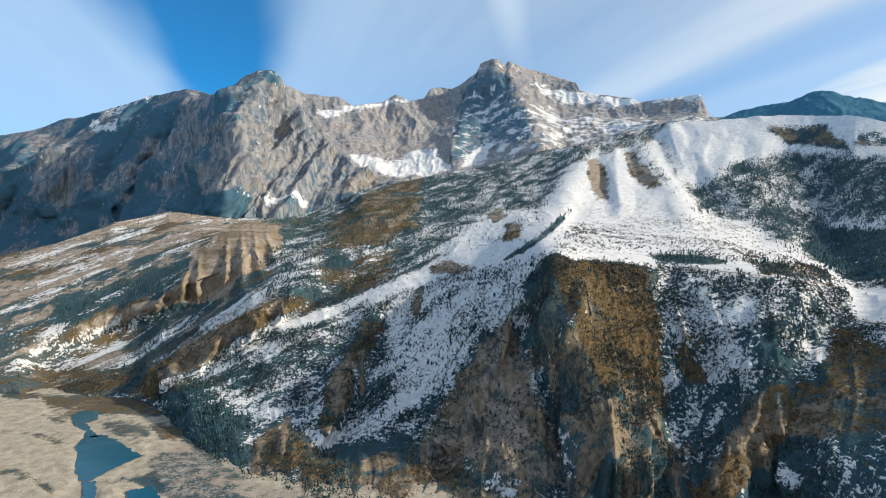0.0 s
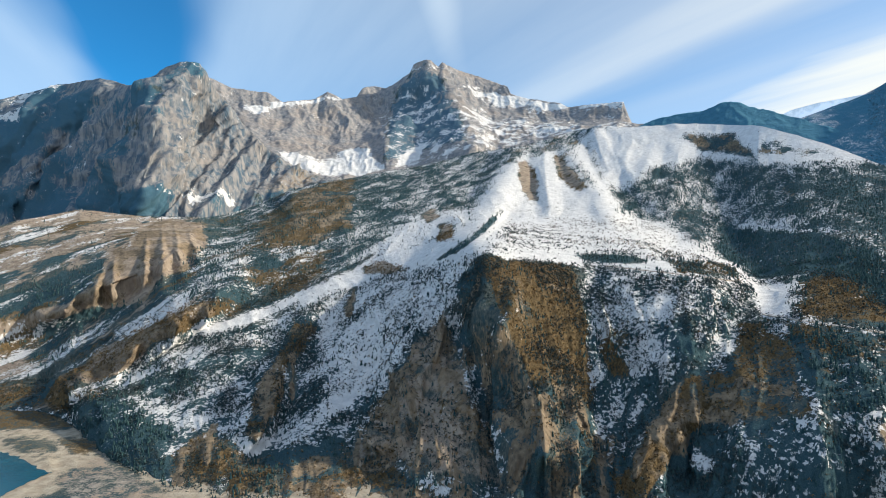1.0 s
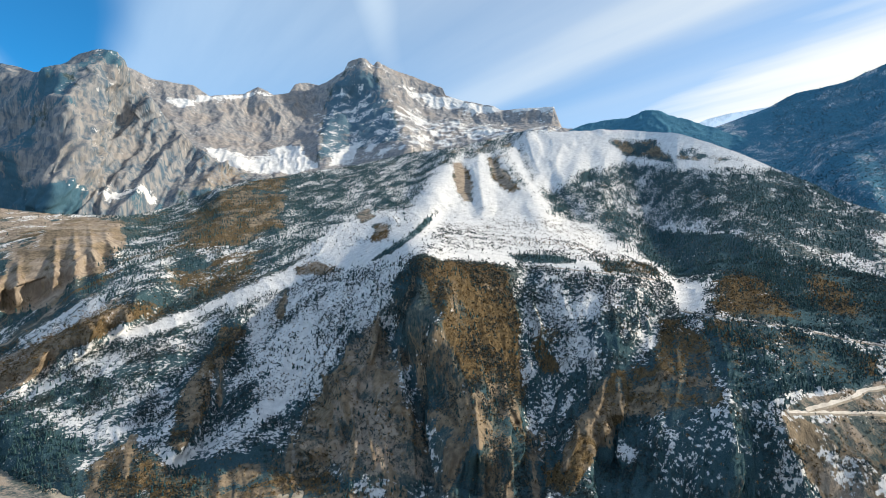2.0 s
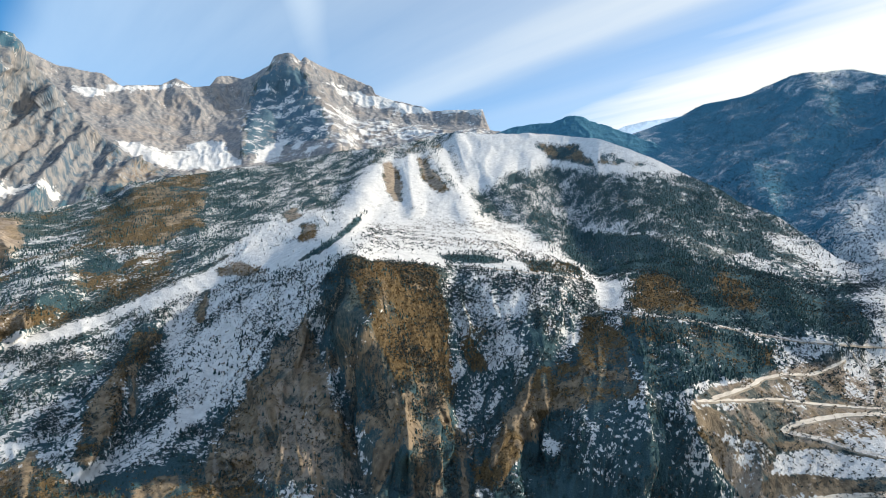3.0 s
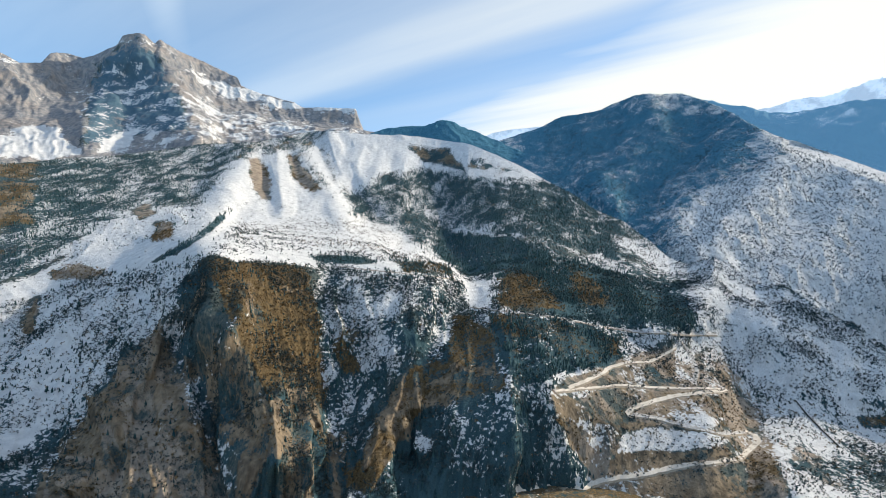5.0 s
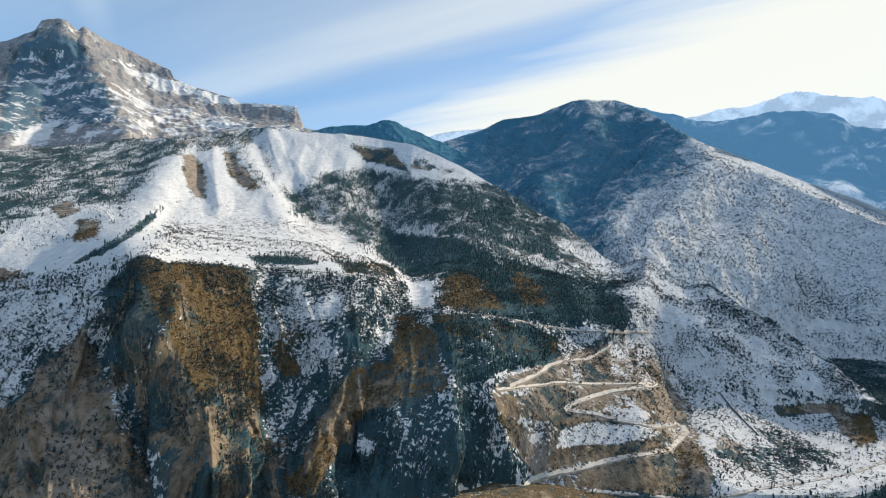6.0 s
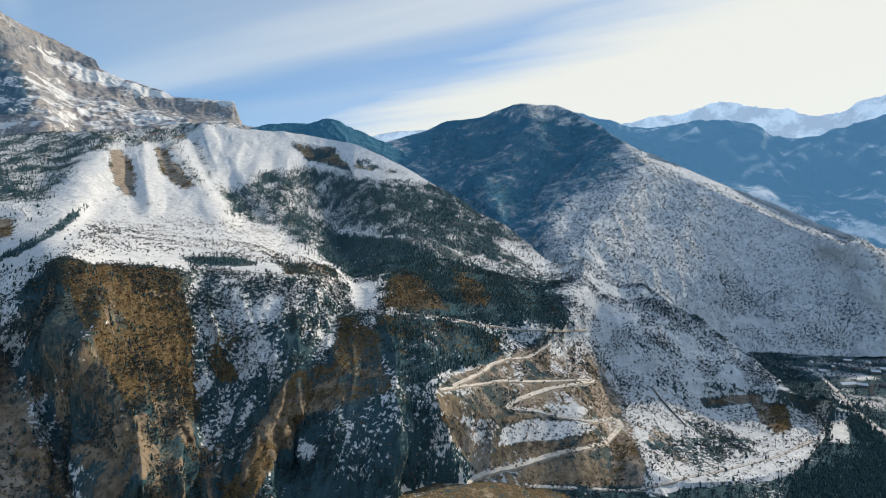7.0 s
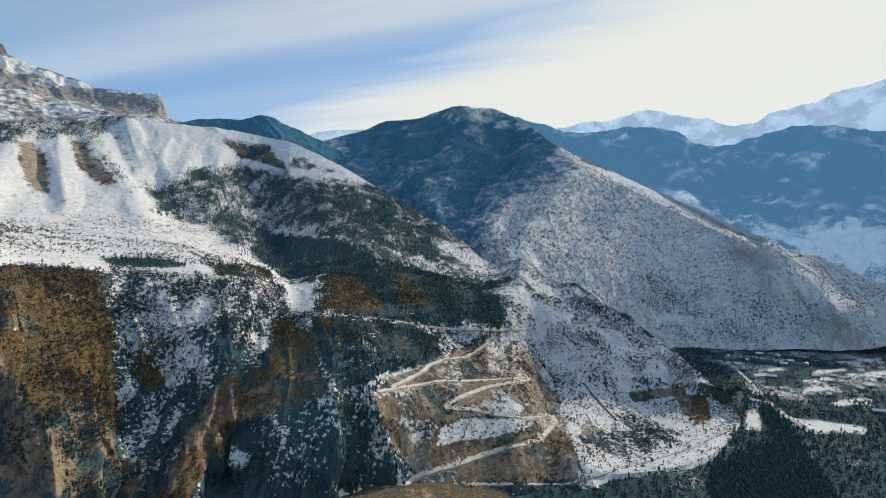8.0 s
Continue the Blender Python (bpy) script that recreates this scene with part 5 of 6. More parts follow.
for bar in ([(-42.5, -11.7), (-36.5, -12.4), (-36.0, -13.9), (-34.2, -15.0), (-33.1, -15.7), (-33.8, -16.4), (-36.9, -14.8), (-42.5, -13.4)], [(-42.5, -14.2), (-37.3, -15.4), (-35.8, -16.3), (-33.8, -17.2), (-34.2, -18.7), (-33.9, -19.5), (-35.4, -20.0), (-36.7, -18.7), (-42.5, -16.5)], [(-42.5, -17.1), (-37.3, -18.3), (-35.6, -20.3), (-35.4, -22.5), (-42.5, -20.5)],
            [(-32.3, -14.8), (-30.8, -14.7), (-28.8, -17.1), (-28.5, -18.1), (-29.7, -17.8), (-31.0, -16.8)], [(-32.5, -20.2), (-31.2, -20.5), (-30.1, -22.4), (-32.1, -22.2)], [(-29.0, -19.5), (-25.2, -19.4), (-20.7, -22.1), (-17.5, -24.0), (-22.8, -23.7), (-26.7, -21.7)]):
    flats.p[..., 2] += 2.2 * flats.near(bar, 0.12, 0.12)
MUD = dict(earth=0.35, dry=0.6, wood=0.2)
flats.lay([(-180, -60), (-180, 0), (-60, 0), (-60, -60)], 4, 1, wood=0.8, dry=0.4, snow=0.3, earth=0.0)
flats.lay([(30, -60), (30, 0), (180, 0), (180, -60)], 3, 1, wood=1.0, dry=0.05, snow=0.14, earth=0.0, tree=0.4, bush=2.2)
for strip in ([(-41.2, -13.9), (-38.4, -14.5), (-36.9, -14.9), (-35.4, -15.8), (-33.8, -16.8), (-33.8, -17.1), (-35.8, -16.2), (-37.3, -15.2), (-41.2, -14.2)], [(-36.9, -13.7), (-35.8, -13.9), (-34.2, -14.9), (-34.2, -15.2), (-36.2, -14.2)], [(-41.2, -16.9), (-37.3, -17.9), (-36.5, -18.8), (-35.4, -20.0), (-35.8, -20.4), (-36.9, -19.2), (-41.2, -17.2)],
              [(-36.2, -12.5), (-35.0, -12.4), (-35.2, -14.0), (-36.0, -13.6)], [(-35.4, -12.6), (-26.7, -13.8), (-28.5, -15.0), (-33.4, -14.3), (-35.0, -14.5)], [(-32.1, -19.8), (-29.0, -20.3), (-25.2, -21.7), (-25.2, -22.2), (-29.5, -20.7), (-31.7, -20.3)], [(-29.0, -15.2), (-25.2, -15.7), (-21.7, -21.0), (-24.7, -20.1), (-26.7, -17.9)]):
    flats.lay(strip, 0.15, 0.15, amount=0.85, **MUD)
flats.lay([(-26.7, -16.5), (-20.7, -21.7), (-13.1, -23.4), (-5.0, -25.4), (-20.7, -25.4), (-26.7, -22.2), (-28.1, -19.1)], 0.5, 0.4, dry=0.7, earth=0.3, wood=0.5)
flats.lay([(-32.1, -15.2), (-31.2, -15.0), (-29.0, -17.6), (-29.9, -17.7)], 0.3, 0.3, dry=0.5, earth=0.9)
for strip in ([(81.8, -11.6), (82.8, -12.2), (85.1, -14.2), (84.8, -14.4), (82.8, -12.9)], [(85.0, -14.2), (87.5, -14.0), (90.8, -14.1), (90.6, -14.6), (87.1, -15.1), (85.6, -14.7)], [(89.6, -8.5), (90.6, -8.0), (93.8, -7.3), (93.8, -8.5), (91.0, -8.8)],
              [(79.6, -9.4), (82.4, -9.0), (81.9, -9.4), (79.8, -9.7)], [(82.8, -9.3), (85.4, -9.2), (85.0, -9.7), (82.8, -9.7)], [(78.7, -8.5), (82.4, -8.0), (82.4, -8.3), (78.7, -8.8)], [(81.5, -13.1), (82.8, -13.7), (83.3, -15.7), (81.9, -15.7)],
              [(87.5, -7.9), (89.1, -7.5), (89.1, -7.9), (87.5, -8.3)], [(73.1, -6.2), (76.2, -5.9), (79.1, -6.6), (75.2, -6.9)], [(85.9, -9.8), (87.1, -9.5), (87.1, -9.8)], [(88.7, -10.7), (90.9, -10.5), (90.9, -10.7), (89.1, -11.0)]):
    flats.lay(strip, 0.15, 0.2, snow=0.92, wood=0.1, tree=0.0, bush=0.1)
flats.lay([(80.1, -7.4), (88.7, -6.7), (89.5, -8.0), (80.6, -9.9), (79.6, -8.7)], 0.5, 0.5, amount=0.6, snow=0.6)
flats.lay([(77.7, -7.5), (93.1, -6.1), (94.4, -10.9), (86.3, -13.1), (82.4, -12.2), (79.1, -10.0)], 0.5, 0.3, bush=0.8, tree=0.1, snow=0.3)
for strip in ([(85.4, -8.5), (87.5, -8.2), (87.3, -8.5), (85.6, -8.8)], [(88.7, -9.1), (91.7, -8.4), (91.7, -8.7), (89.1, -9.3)], [(87.1, -10.0), (89.5, -9.5), (89.3, -9.8), (87.1, -10.3)], [(83.7, -10.2), (85.4, -9.9), (85.2, -10.2), (83.8, -10.4)], [(86.3, -10.9), (88.3, -10.4), (88.3, -10.7), (86.5, -11.1)],
              [(89.4, -10.0), (92.4, -9.3), (92.4, -9.6), (89.6, -10.2)], [(86.3, -11.7), (87.5, -11.5), (87.7, -11.9), (86.5, -12.1)], [(88.3, -12.5), (90.9, -11.7), (91.1, -12.0), (88.5, -12.8)], [(80.1, -7.8), (82.4, -7.5), (82.2, -7.8), (80.2, -8.1)], [(82.8, -7.8), (86.3, -7.4), (86.1, -7.7), (83.1, -8.1)]):
    flats.lay(strip, 0.1, 0.12, snow=0.85, wood=0.1, tree=0.0, bush=0.15)
# dark riverside ground; extra tree weight stands in for the mountain's shadow
flats.lay([(82.4, -12.7), (83.4, -12.7), (85.4, -15.4), (87.1, -18.0), (89.0, -20.6), (78.7, -22.8), (78.7, -19.5), (81.9, -17.6), (84.1, -16.3)], 0.3, 0.2, snow=0.03, wood=1.0, dry=0.0, earth=0.0, bush=1.5, tree=6.0)
flats.lay([(36.5, -21.8), (48.0, -22.4), (59.8, -22.7), (59.8, -26.3), (36.6, -25.6)], 0.4, 0.3, earth=0.25, dry=0.65, wood=0.6, snow=0.08)
flats.lay([(-32.3, -15.0), (-29.5, -15.0), (-28.2, -16.3), (-27.9, -17.5), (-29.0, -18.1), (-30.6, -16.8)], 0.3, 0.2, earth=0.6, dry=0.35)
flats.lay([(-28.8, -18.7), (-25.2, -17.4), (-23.8, -18.8), (-20.2, -21.7), (-9.7, -24.7), (-26.7, -22.6), (-27.9, -20.6)], 0.4, 0.3, earth=0.45, dry=0.15, rock=0.5)
flats.lay([(-39.1, -11.3), (-34.6, -12.5), (-26.7, -13.0), (-25.2, -15.7), (-28.1, -15.3), (-31.2, -14.6), (-34.6, -13.8), (-36.0, -12.8), (-39.1, -12.0)], 0.3, 0.2, earth=0.15, dry=0.6, wood=0.6)
flats.lay([(-31.7, -19.6), (-28.5, -20.0), (-25.2, -21.5), (-21.7, -23.0), (-26.7, -22.0)], 0.15, 0.2, earth=0.1, dry=0.3, wood=0.8)
flats.mottle("snow", 60, 0.5, 8).mottle("earth", 60, 0.4, 9)
tagged(flats.build("ground", FLATS_COVER), "flat valley floor of pale gravel and snowy fields", "ground", kind="structure")


# ---- plants ----
def plant_material(name, low, high):
    m, n = material(name)
    isle = n.add("ShaderNodeNewGeometry").outputs["Random Per Island"]
    bsdf(n, n.mix(isle, low, high), 0.9, spec=0.03)
    return m


FIR = plant_material("fir_green", (0.020, 0.050, 0.062), (0.060, 0.104, 0.102))
RUST = plant_material("rusty_twigs", (0.030, 0.026, 0.018), (0.27, 0.185, 0.088))
DRY_TWIG = plant_material("dry_twigs", (0.055, 0.065, 0.068), (0.24, 0.21, 0.18))
# paler, bluer copy of the bare twigs, with haze put into its colour
HAZED_TWIG = plant_material("hazed_twigs", (0.028, 0.062, 0.082), (0.12, 0.155, 0.175))
TWIG = plant_material("bare_twigs", (0.022, 0.047, 0.058), (0.088, 0.106, 0.102))


def fir_shape(rng, tiers=((0.10, 0.55, 0.26), (0.35, 0.80, 0.19), (0.62, 1.0, 0.12)), sides=5):
    """A conifer one metre high: a trunk and uneven tiers of boughs."""
    v, f = [], []
    for base, top, wide in tiers:
        turn, k, n = rng.uniform(0, 6), len(v), sides
        for i in range(n):
            a, r = turn + i * 2 * math.pi / n, wide * rng.uniform(0.6, 1.25)
            v.append((r * math.cos(a), r * math.sin(a), base + rng.uniform(-0.06, 0.05)))
        v.append((rng.uniform(-0.02, 0.02), rng.uniform(-0.02, 0.02), top))
        f += [(k + i, k + (i + 1) % n, k + n) for i in range(n)]
    k = len(v)
    v += [(0.03, 0, 0), (-0.015, 0.026, 0), (-0.015, -0.026, 0), (0, 0, 0.4)]
    f += [(k, k + 1, k + 3), (k + 1, k + 2, k + 3), (k + 2, k, k + 3)]
    return np.array(v), np.array(f)


def far_fir_shape(rng):
    return fir_shape(rng, ((0.08, 0.65, 0.26), (0.45, 1.0, 0.16)), 4)


def bush_shape(rng, clumps=8, wide=0.34):
    """A bare bush or low tree one metre high: a stem and a loose crown of twig clumps."""
    v, f = [(0.05, 0, 0), (-0.05, 0.02, 0), (0, 0, 0.6)], [(0, 1, 2)]
    for _ in range(clumps):
        c = np.array((rng.gauss(0, 0.2), rng.gauss(0, 0.2), rng.uniform(0.25, 0.85)))
        k = len(v)
        v += [tuple(c + np.array([rng.uniform(-wide, wide) for _ in range(3)])) for _ in range(3)]
        f.append((k, k + 1, k + 2))
    return np.array(v), np.array(f)


def far_bush_shape(rng):
    return bush_shape(rng, 5, 0.46)


def wood(name, slope, key, per, shape, size, mat, label, seed, most=40000, az=(-42, 95), reach=(0, 9000)):
    """Plants over a slope as its cover says, per so many square metres at full cover."""
    rng, dice = random.Random(seed), np.random.default_rng(seed)
    p = slope.p
    area = np.linalg.norm(np.cross(p[1:, :-1] - p[:-1, :-1], p[:-1, 1:] - p[:-1, :-1]), axis=-1)
    want = area * slope.cover[key][:-1, :-1] / per
    want = want * ((slope.AZ > az[0]) & (slope.AZ < az[1]) & (slope.el > -27) & (slope.dist > reach[0]) & (slope.dist < reach[1]))[:-1, :-1]
    total = min(most, int(want.sum()))
    cells = dice.choice(want.size, total, p=(want / want.sum()).ravel())
    i, j = np.divmod(cells, want.shape[1])
    a, b = dice.random((2, total, 1))
    spots = p[i, j] + (p[i + 1, j] - p[i, j]) * a + (p[i, j + 1] - p[i, j]) * b
    shapes = [shape(rng) for _ in range(12)]
    pick = dice.integers(0, len(shapes), total)
    high = size[0] + (size[1] - size[0]) * dice.random(total) ** 2
    turn, fat = dice.random(total) * 2 * math.pi, 0.8 + 0.5 * dice.random(total)
    vs, fs, k = [], [], 0
    for q, (v, f) in enumerate(shapes):
        at = np.nonzero(pick == q)[0]
        c, s, h = np.cos(turn[at])[:, None], np.sin(turn[at])[:, None], high[at][:, None]
        w2 = h * fat[at][:, None]
        x, y = v[:, 0] * c - v[:, 1] * s, v[:, 0] * s + v[:, 1] * c
        pts = np.stack([x * w2, y * w2, v[:, 2] * h - 0.06 * h], -1) + spots[at][:, None, :]
        vs.append(pts.reshape(-1, 3))
        fs.append((f[None] + (k + np.arange(len(at)) * len(v))[:, None, None]).reshape(-1, 3))
        k += len(at) * len(v)
    vs, fs = np.concatenate(vs), np.concatenate(fs)
    mesh = bpy.data.meshes.new(name)
    mesh.vertices.add(len(vs))
    mesh.vertices.foreach_set("co", vs.astype(np.float32).ravel())
    mesh.loops.add(fs.size)
    mesh.loops.foreach_set("vertex_index", fs.astype(np.int32).ravel())
    mesh.polygons.add(len(fs))
    mesh.polygons.foreach_set("loop_start", np.arange(0, fs.size, 3, dtype=np.int32))
    mesh.materials.append(mat)
    mesh.update()
    print(name, total, len(fs))
    return tagged(new(name, mesh), label, "trees", kind="stuff")


wood("conifers", massif, "tree", 48.0, fir_shape, (3.5, 8.0), FIR, "dark conifers scattered over the snowy mountainside", 1, 21000, reach=(0, 1250))
wood("conifers", massif, "tree", 70.0, far_fir_shape, (4.0, 9.5), FIR, "dark conifer wood on the upper mountainside", 4, 38000, reach=(1250, 4000))
wood("bushes", massif, "bush", 26.0, bush_shape, (1.8, 5.0), TWIG, "bare dark bushes dotting the slopes", 2, 70000, reach=(0, 1250))
wood("rusty_scrub", massif, "dry", 13.0, bush_shape, (1.4, 4.4), RUST, "rust-brown scrub and dry grass tufts", 8, 24000, reach=(0, 1250))
wood("bushes", massif, "bush", 55.0, far_bush_shape, (1.4, 3.6), DRY_TWIG, "bare dark bushes on the snow bench", 5, 40000, reach=(1250, 4000))
wood("bushes", massif, "bush", 9.0, far_bush_shape, (0.9, 2.6), HAZED_TWIG, "low haze-blue bushes dotting the snowy spur", 9, 24000, (57.5, 81), (1075, 1420))
# valley plants set thicker to darken ground that lies in mountain shadow
wood("valley_trees", flats, "bush", 90.0, bush_shape, (2.5, 7.0), TWIG, "bare trees and hedges on the valley floor", 3, 20000, (62, 95), (0, 2000))
wood("valley_conifers", flats, "tree", 55.0, fir_shape, (4.0, 9.0), FIR, "dark conifers along the river", 7, 14000, (62, 95), (0, 1600))
wood("ridge_bushes", east, "bush", 52.0, far_bush_shape, (2.0, 5.8), HAZED_TWIG, "bare bushes dotting the snowy ridge", 6, 52000, (45, 95))

# ---- water, roads ----
def ground_at(az, el, high=0.0):
    high -= SINK * min(1, max(0, (az - 40) / 20))
    d = (EYE - high) / math.tan(radians(-el))
    return Vector((d * math.sin(radians(az)), d * math.cos(radians(az)), high))


m, n = material("lake_water")
ripple = n.noise(n.add("ShaderNodeTexCoord").outputs["Object"], 0.4, 4.0)
bsdf(n, n.mix(n.noise(n.add("ShaderNodeTexCoord").outputs["Object"], 0.02, 2.0), (0.010, 0.070, 0.115), (0.030, 0.120, 0.165)), 0.12, ripple, 0.06, 1.0, 0.5)
WATER = m


def water(name, outline, label, high=0.45):
    rng = random.Random(len(outline))
    pts = [ground_at(a, e, high) for a, e in outline]
    ring = []
    for p, q in zip(pts, pts[1:] + pts[:1]):
        for i in range(8):
            c = p.lerp(q, i / 8)
            ring.append(c + Vector((rng.uniform(-1.5, 1.5), rng.uniform(-2.5, 2.5), 0)))
    bm = bmesh.new()
    top = bm.faces.new([bm.verts.new(c) for c in ring])
    bmesh.ops.recalc_face_normals(bm, faces=[top])
    if top.normal.z < 0:
        top.normal_flip()
    low = bmesh.ops.extrude_face_region(bm, geom=[top])
    bmesh.ops.translate(bm, verts=[g for g in low["geom"] if isinstance(g, bmesh.types.BMVert)], vec=(0, 0, 0.02))
    mesh = bpy.data.meshes.new(name)
    bm.to_mesh(mesh)
    bm.free()
    mesh.materials.append(WATER)
    return tagged(new(name, mesh), label, "water", kind="structure")


water("water_lake", [(-34.1, -16.8), (-33.4, -16.1), (-32.1, -16.1), (-31.0, -16.7), (-29.7, -17.8), (-28.8, -18.4), (-30.1, -18.7), (-31.7, -19.2), (-32.9, -19.7), (-33.8, -19.4), (-34.2, -18.2)], "teal pool between pale gravel bars")
water("water_channel", [(-34.3, -14.2), (-33.4, -13.9), (-32.2, -14.2), (-32.4, -14.8), (-33.3, -14.9), (-32.7, -15.8), (-32.2, -16.3), (-33.4, -16.1), (-34.0, -15.2)], "shallow green channel feeding the pool")
water("water_channel", [(-33.5, -19.6), (-32.6, -19.8), (-32.5, -21.3), (-33.4, -21.1)], "narrow teal side channel in the gravel")
water("water_channel", [(-30.2, -21.0), (-28.2, -21.0), (-27.1, -22.5), (-29.9, -22.0)], "narrow teal side channel in the gravel")


def ground_material(name, low, high, size):
    m, n = material(name)
    at = n.add("ShaderNodeTexCoord").outputs["Object"]
    a, b = n.noise(at, 1 / size, 4.0), n.noise(at, 6 / size, 3.0)
    bsdf(n, n.mix(n.span(n.math("ADD", n.math("MULTIPLY", a, 0.6), n.math("MULTIPLY", b, 0.4)), 0.35, 0.65), low, high), 0.95, b, 0.4, 0.3)
    return m


GRAVEL = ground_material("road_gravel", (0.56, 0.50, 0.42), (0.76, 0.70, 0.62), 9.0)
BANK = ground_material("road_bank", (0.36, 0.30, 0.23), (0.54, 0.47, 0.38), 5.0)
SLUSH = ground_material("road_slush", (0.30, 0.28, 0.26), (0.66, 0.64, 0.62), 7.0)


def road(name, line, wide, mat, label, slope=None, high=0.5):
    """A road bench: a level crown on a line over the slope, with banks down either side."""
    fine_line = [tuple(np.array(p) + (np.array(q) - np.array(p)) * i / 12) for p, q in zip(line[:-1], line[1:]) for i in range(12)] + [line[-1]]
    spots = [(slope.at(a, e) if slope else ground_at(a, e)) for a, e in fine_line]
    way = []
    for p, q in zip(spots[:-1], spots[1:]):
        k = max(1, int((q - p).length / 6))
        way += [p.lerp(q, i / k) for i in range(k)]
    way.append(spots[-1])
    pts = np.array([tuple(p) for p in way])
    for _ in range(3):
        pts[1:-1] = (pts[:-2] + 2 * pts[1:-1] + pts[2:]) / 4
    tan = np.gradient(pts, axis=0)
    lean = np.zeros_like(pts) + np.array((0, 0, 1.0))
    if slope:
        nrm = slope.normal()
        for i, q in enumerate(pts):
            c = int(np.clip(round((math.degrees(math.atan2(q[0], q[1])) - slope.az[0]) / (slope.az[1] - slope.az[0])), 0, len(slope.az) - 1))
            lean[i] = nrm[np.argmin(((slope.p[:, c] - q) ** 2).sum(1)), c]
        for _ in range(6):
            lean[1:-1] = (lean[:-2] + 2 * lean[1:-1] + lean[2:]) / 4
        lean = lean + np.array((0, 0, 0.5))
    side = np.cross(tan, lean)
    side /= np.linalg.norm(side, axis=1, keepdims=True) + 1e-9
    rng = np.random.default_rng(len(line))
    edge = 1 + 0.18 * np.convolve(rng.normal(size=len(pts) + 4), np.ones(5) / 5, "valid")[:, None]
    rows = []
    for off, drop in ((-0.5, None), (-0.5, 0.0), (0.0, 0.12), (0.5, 0.0), (0.5, None)):
        r = pts + side * wide * off * edge
        if drop is None:
            r = r + side * np.sign(off) * 1.2 - np.array((0, 0, 1.2))
        else:
            r = r + np.array((0, 0, high + drop))
        rows.append(r)
    grid = np.stack(rows, 1)
    count = len(pts)
    bm = bmesh.new()
    vs = [[bm.verts.new(grid[i, j]) for j in range(5)] for i in range(count)]
    for i in range(count - 1):
        for j in range(4):
            bm.faces.new((vs[i][j], vs[i][j + 1], vs[i + 1][j + 1], vs[i + 1][j])).material_index = int(j in (0, 3))
    bmesh.ops.recalc_face_normals(bm, faces=bm.faces)
    mesh = bpy.data.meshes.new(name)
    bm.to_mesh(mesh)
    bm.free()
    mesh.materials.append(mat)
    mesh.materials.append(BANK)
    return tagged(new(name, mesh), label, "road", kind="structure")


road("road_upper", [(37.5, -5.9), (41.5, -6.4), (46.8, -6.9), (50.7, -7.6), (54.4, -8.0), (57.8, -7.9), (61.0, -7.8)], 6, SLUSH, "grey mountain road cut across the wooded slope", massif)
road("road_hairpin_1", [(57.5, -9.2), (56.5, -10.0), (55.3, -10.8), (53.2, -11.0), (51.8, -11.5), (50.4, -12.4), (48.8, -13.2), (47.5, -13.8)], 6, GRAVEL, "pale gravel hairpin road on bare quarried ground", massif)
road("road_hairpin_2", [(46.0, -14.2), (47.9, -13.9), (50.3, -13.6), (52.4, -13.2), (55.6, -13.2), (58.6, -13.0), (61.5, -12.7)], 5, GRAVEL, "pale gravel hairpin road on bare quarried ground", massif)
road("road_hairpin_3", [(61.8, -12.7), (59.7, -13.3), (57.4, -13.8), (55.3, -14.5), (53.8, -15.1), (53.1, -15.8)], 9, GRAVEL, "pale gravel hairpin road on bare quarried ground", massif)
road("road_hairpin_4", [(53.1, -15.8), (55.6, -15.9), (58.6, -16.4), (61.5, -16.6), (63.3, -16.2)], 9, SLUSH, "grey slushy terrace road between the hairpins", massif)
road("road_hairpin_5", [(63.3, -16.1), (64.3, -16.4), (64.5, -16.9), (63.9, -17.6), (62.9, -18.4), (60.9, -19.1), (57.4, -20.1), (54.5, -21.1), (52.1, -21.6), (50.3, -22.1), (49.1, -22.7), (45.6, -23.2), (41.6, -23.5)], 8, GRAVEL, "pale gravel road curving down to the valley", massif)
road("road_track", [(58.1, -8.5), (58.9, -9.8), (59.5, -11.2), (59.2, -12.4)], 7, SLUSH, "grey track linking the hairpins", massif)
road("road_bench", [(23.6, -1.7), (28.3, -2.2), (33.0, -2.7), (35.6, -3.0)], 6, SLUSH, "slushy track along the snow bench", massif)
road("road_lower", [(50.3, -23.2), (57.4, -22.9), (65.5, -22.5), (68.9, -21.2), (73.7, -19.5), (77.7, -17.8), (80.5, -15.9)], 5, SLUSH, "snowy track round the terrace edge", massif)
road("road_valley", [(81.0, -10.4), (82.4, -11.7), (83.9, -13.2), (85.1, -14.2), (86.3, -14.8)], 8, SLUSH, "snow-edged road beside the river")


# ---- village ----
def plaster(name, low, high):
    return ground_material(name, low, high, 2.0)


STONE = plaster("house_stone", (0.16, 0.14, 0.12), (0.32, 0.28, 0.24))
PALE = plaster("house_plaster", (0.40, 0.38, 0.34), (0.55, 0.52, 0.47))
ROOF_SNOW = ground_material("roof_snow", (0.66, 0.68, 0.72), (0.84, 0.85, 0.87), 3.0)
ROOF_TIN = ground_material("roof_tin", (0.10, 0.11, 0.12), (0.24, 0.24, 0.24), 3.0)
PANE = ground_material("window_dark", (0.02, 0.025, 0.03), (0.04, 0.05, 0.06), 1.0)


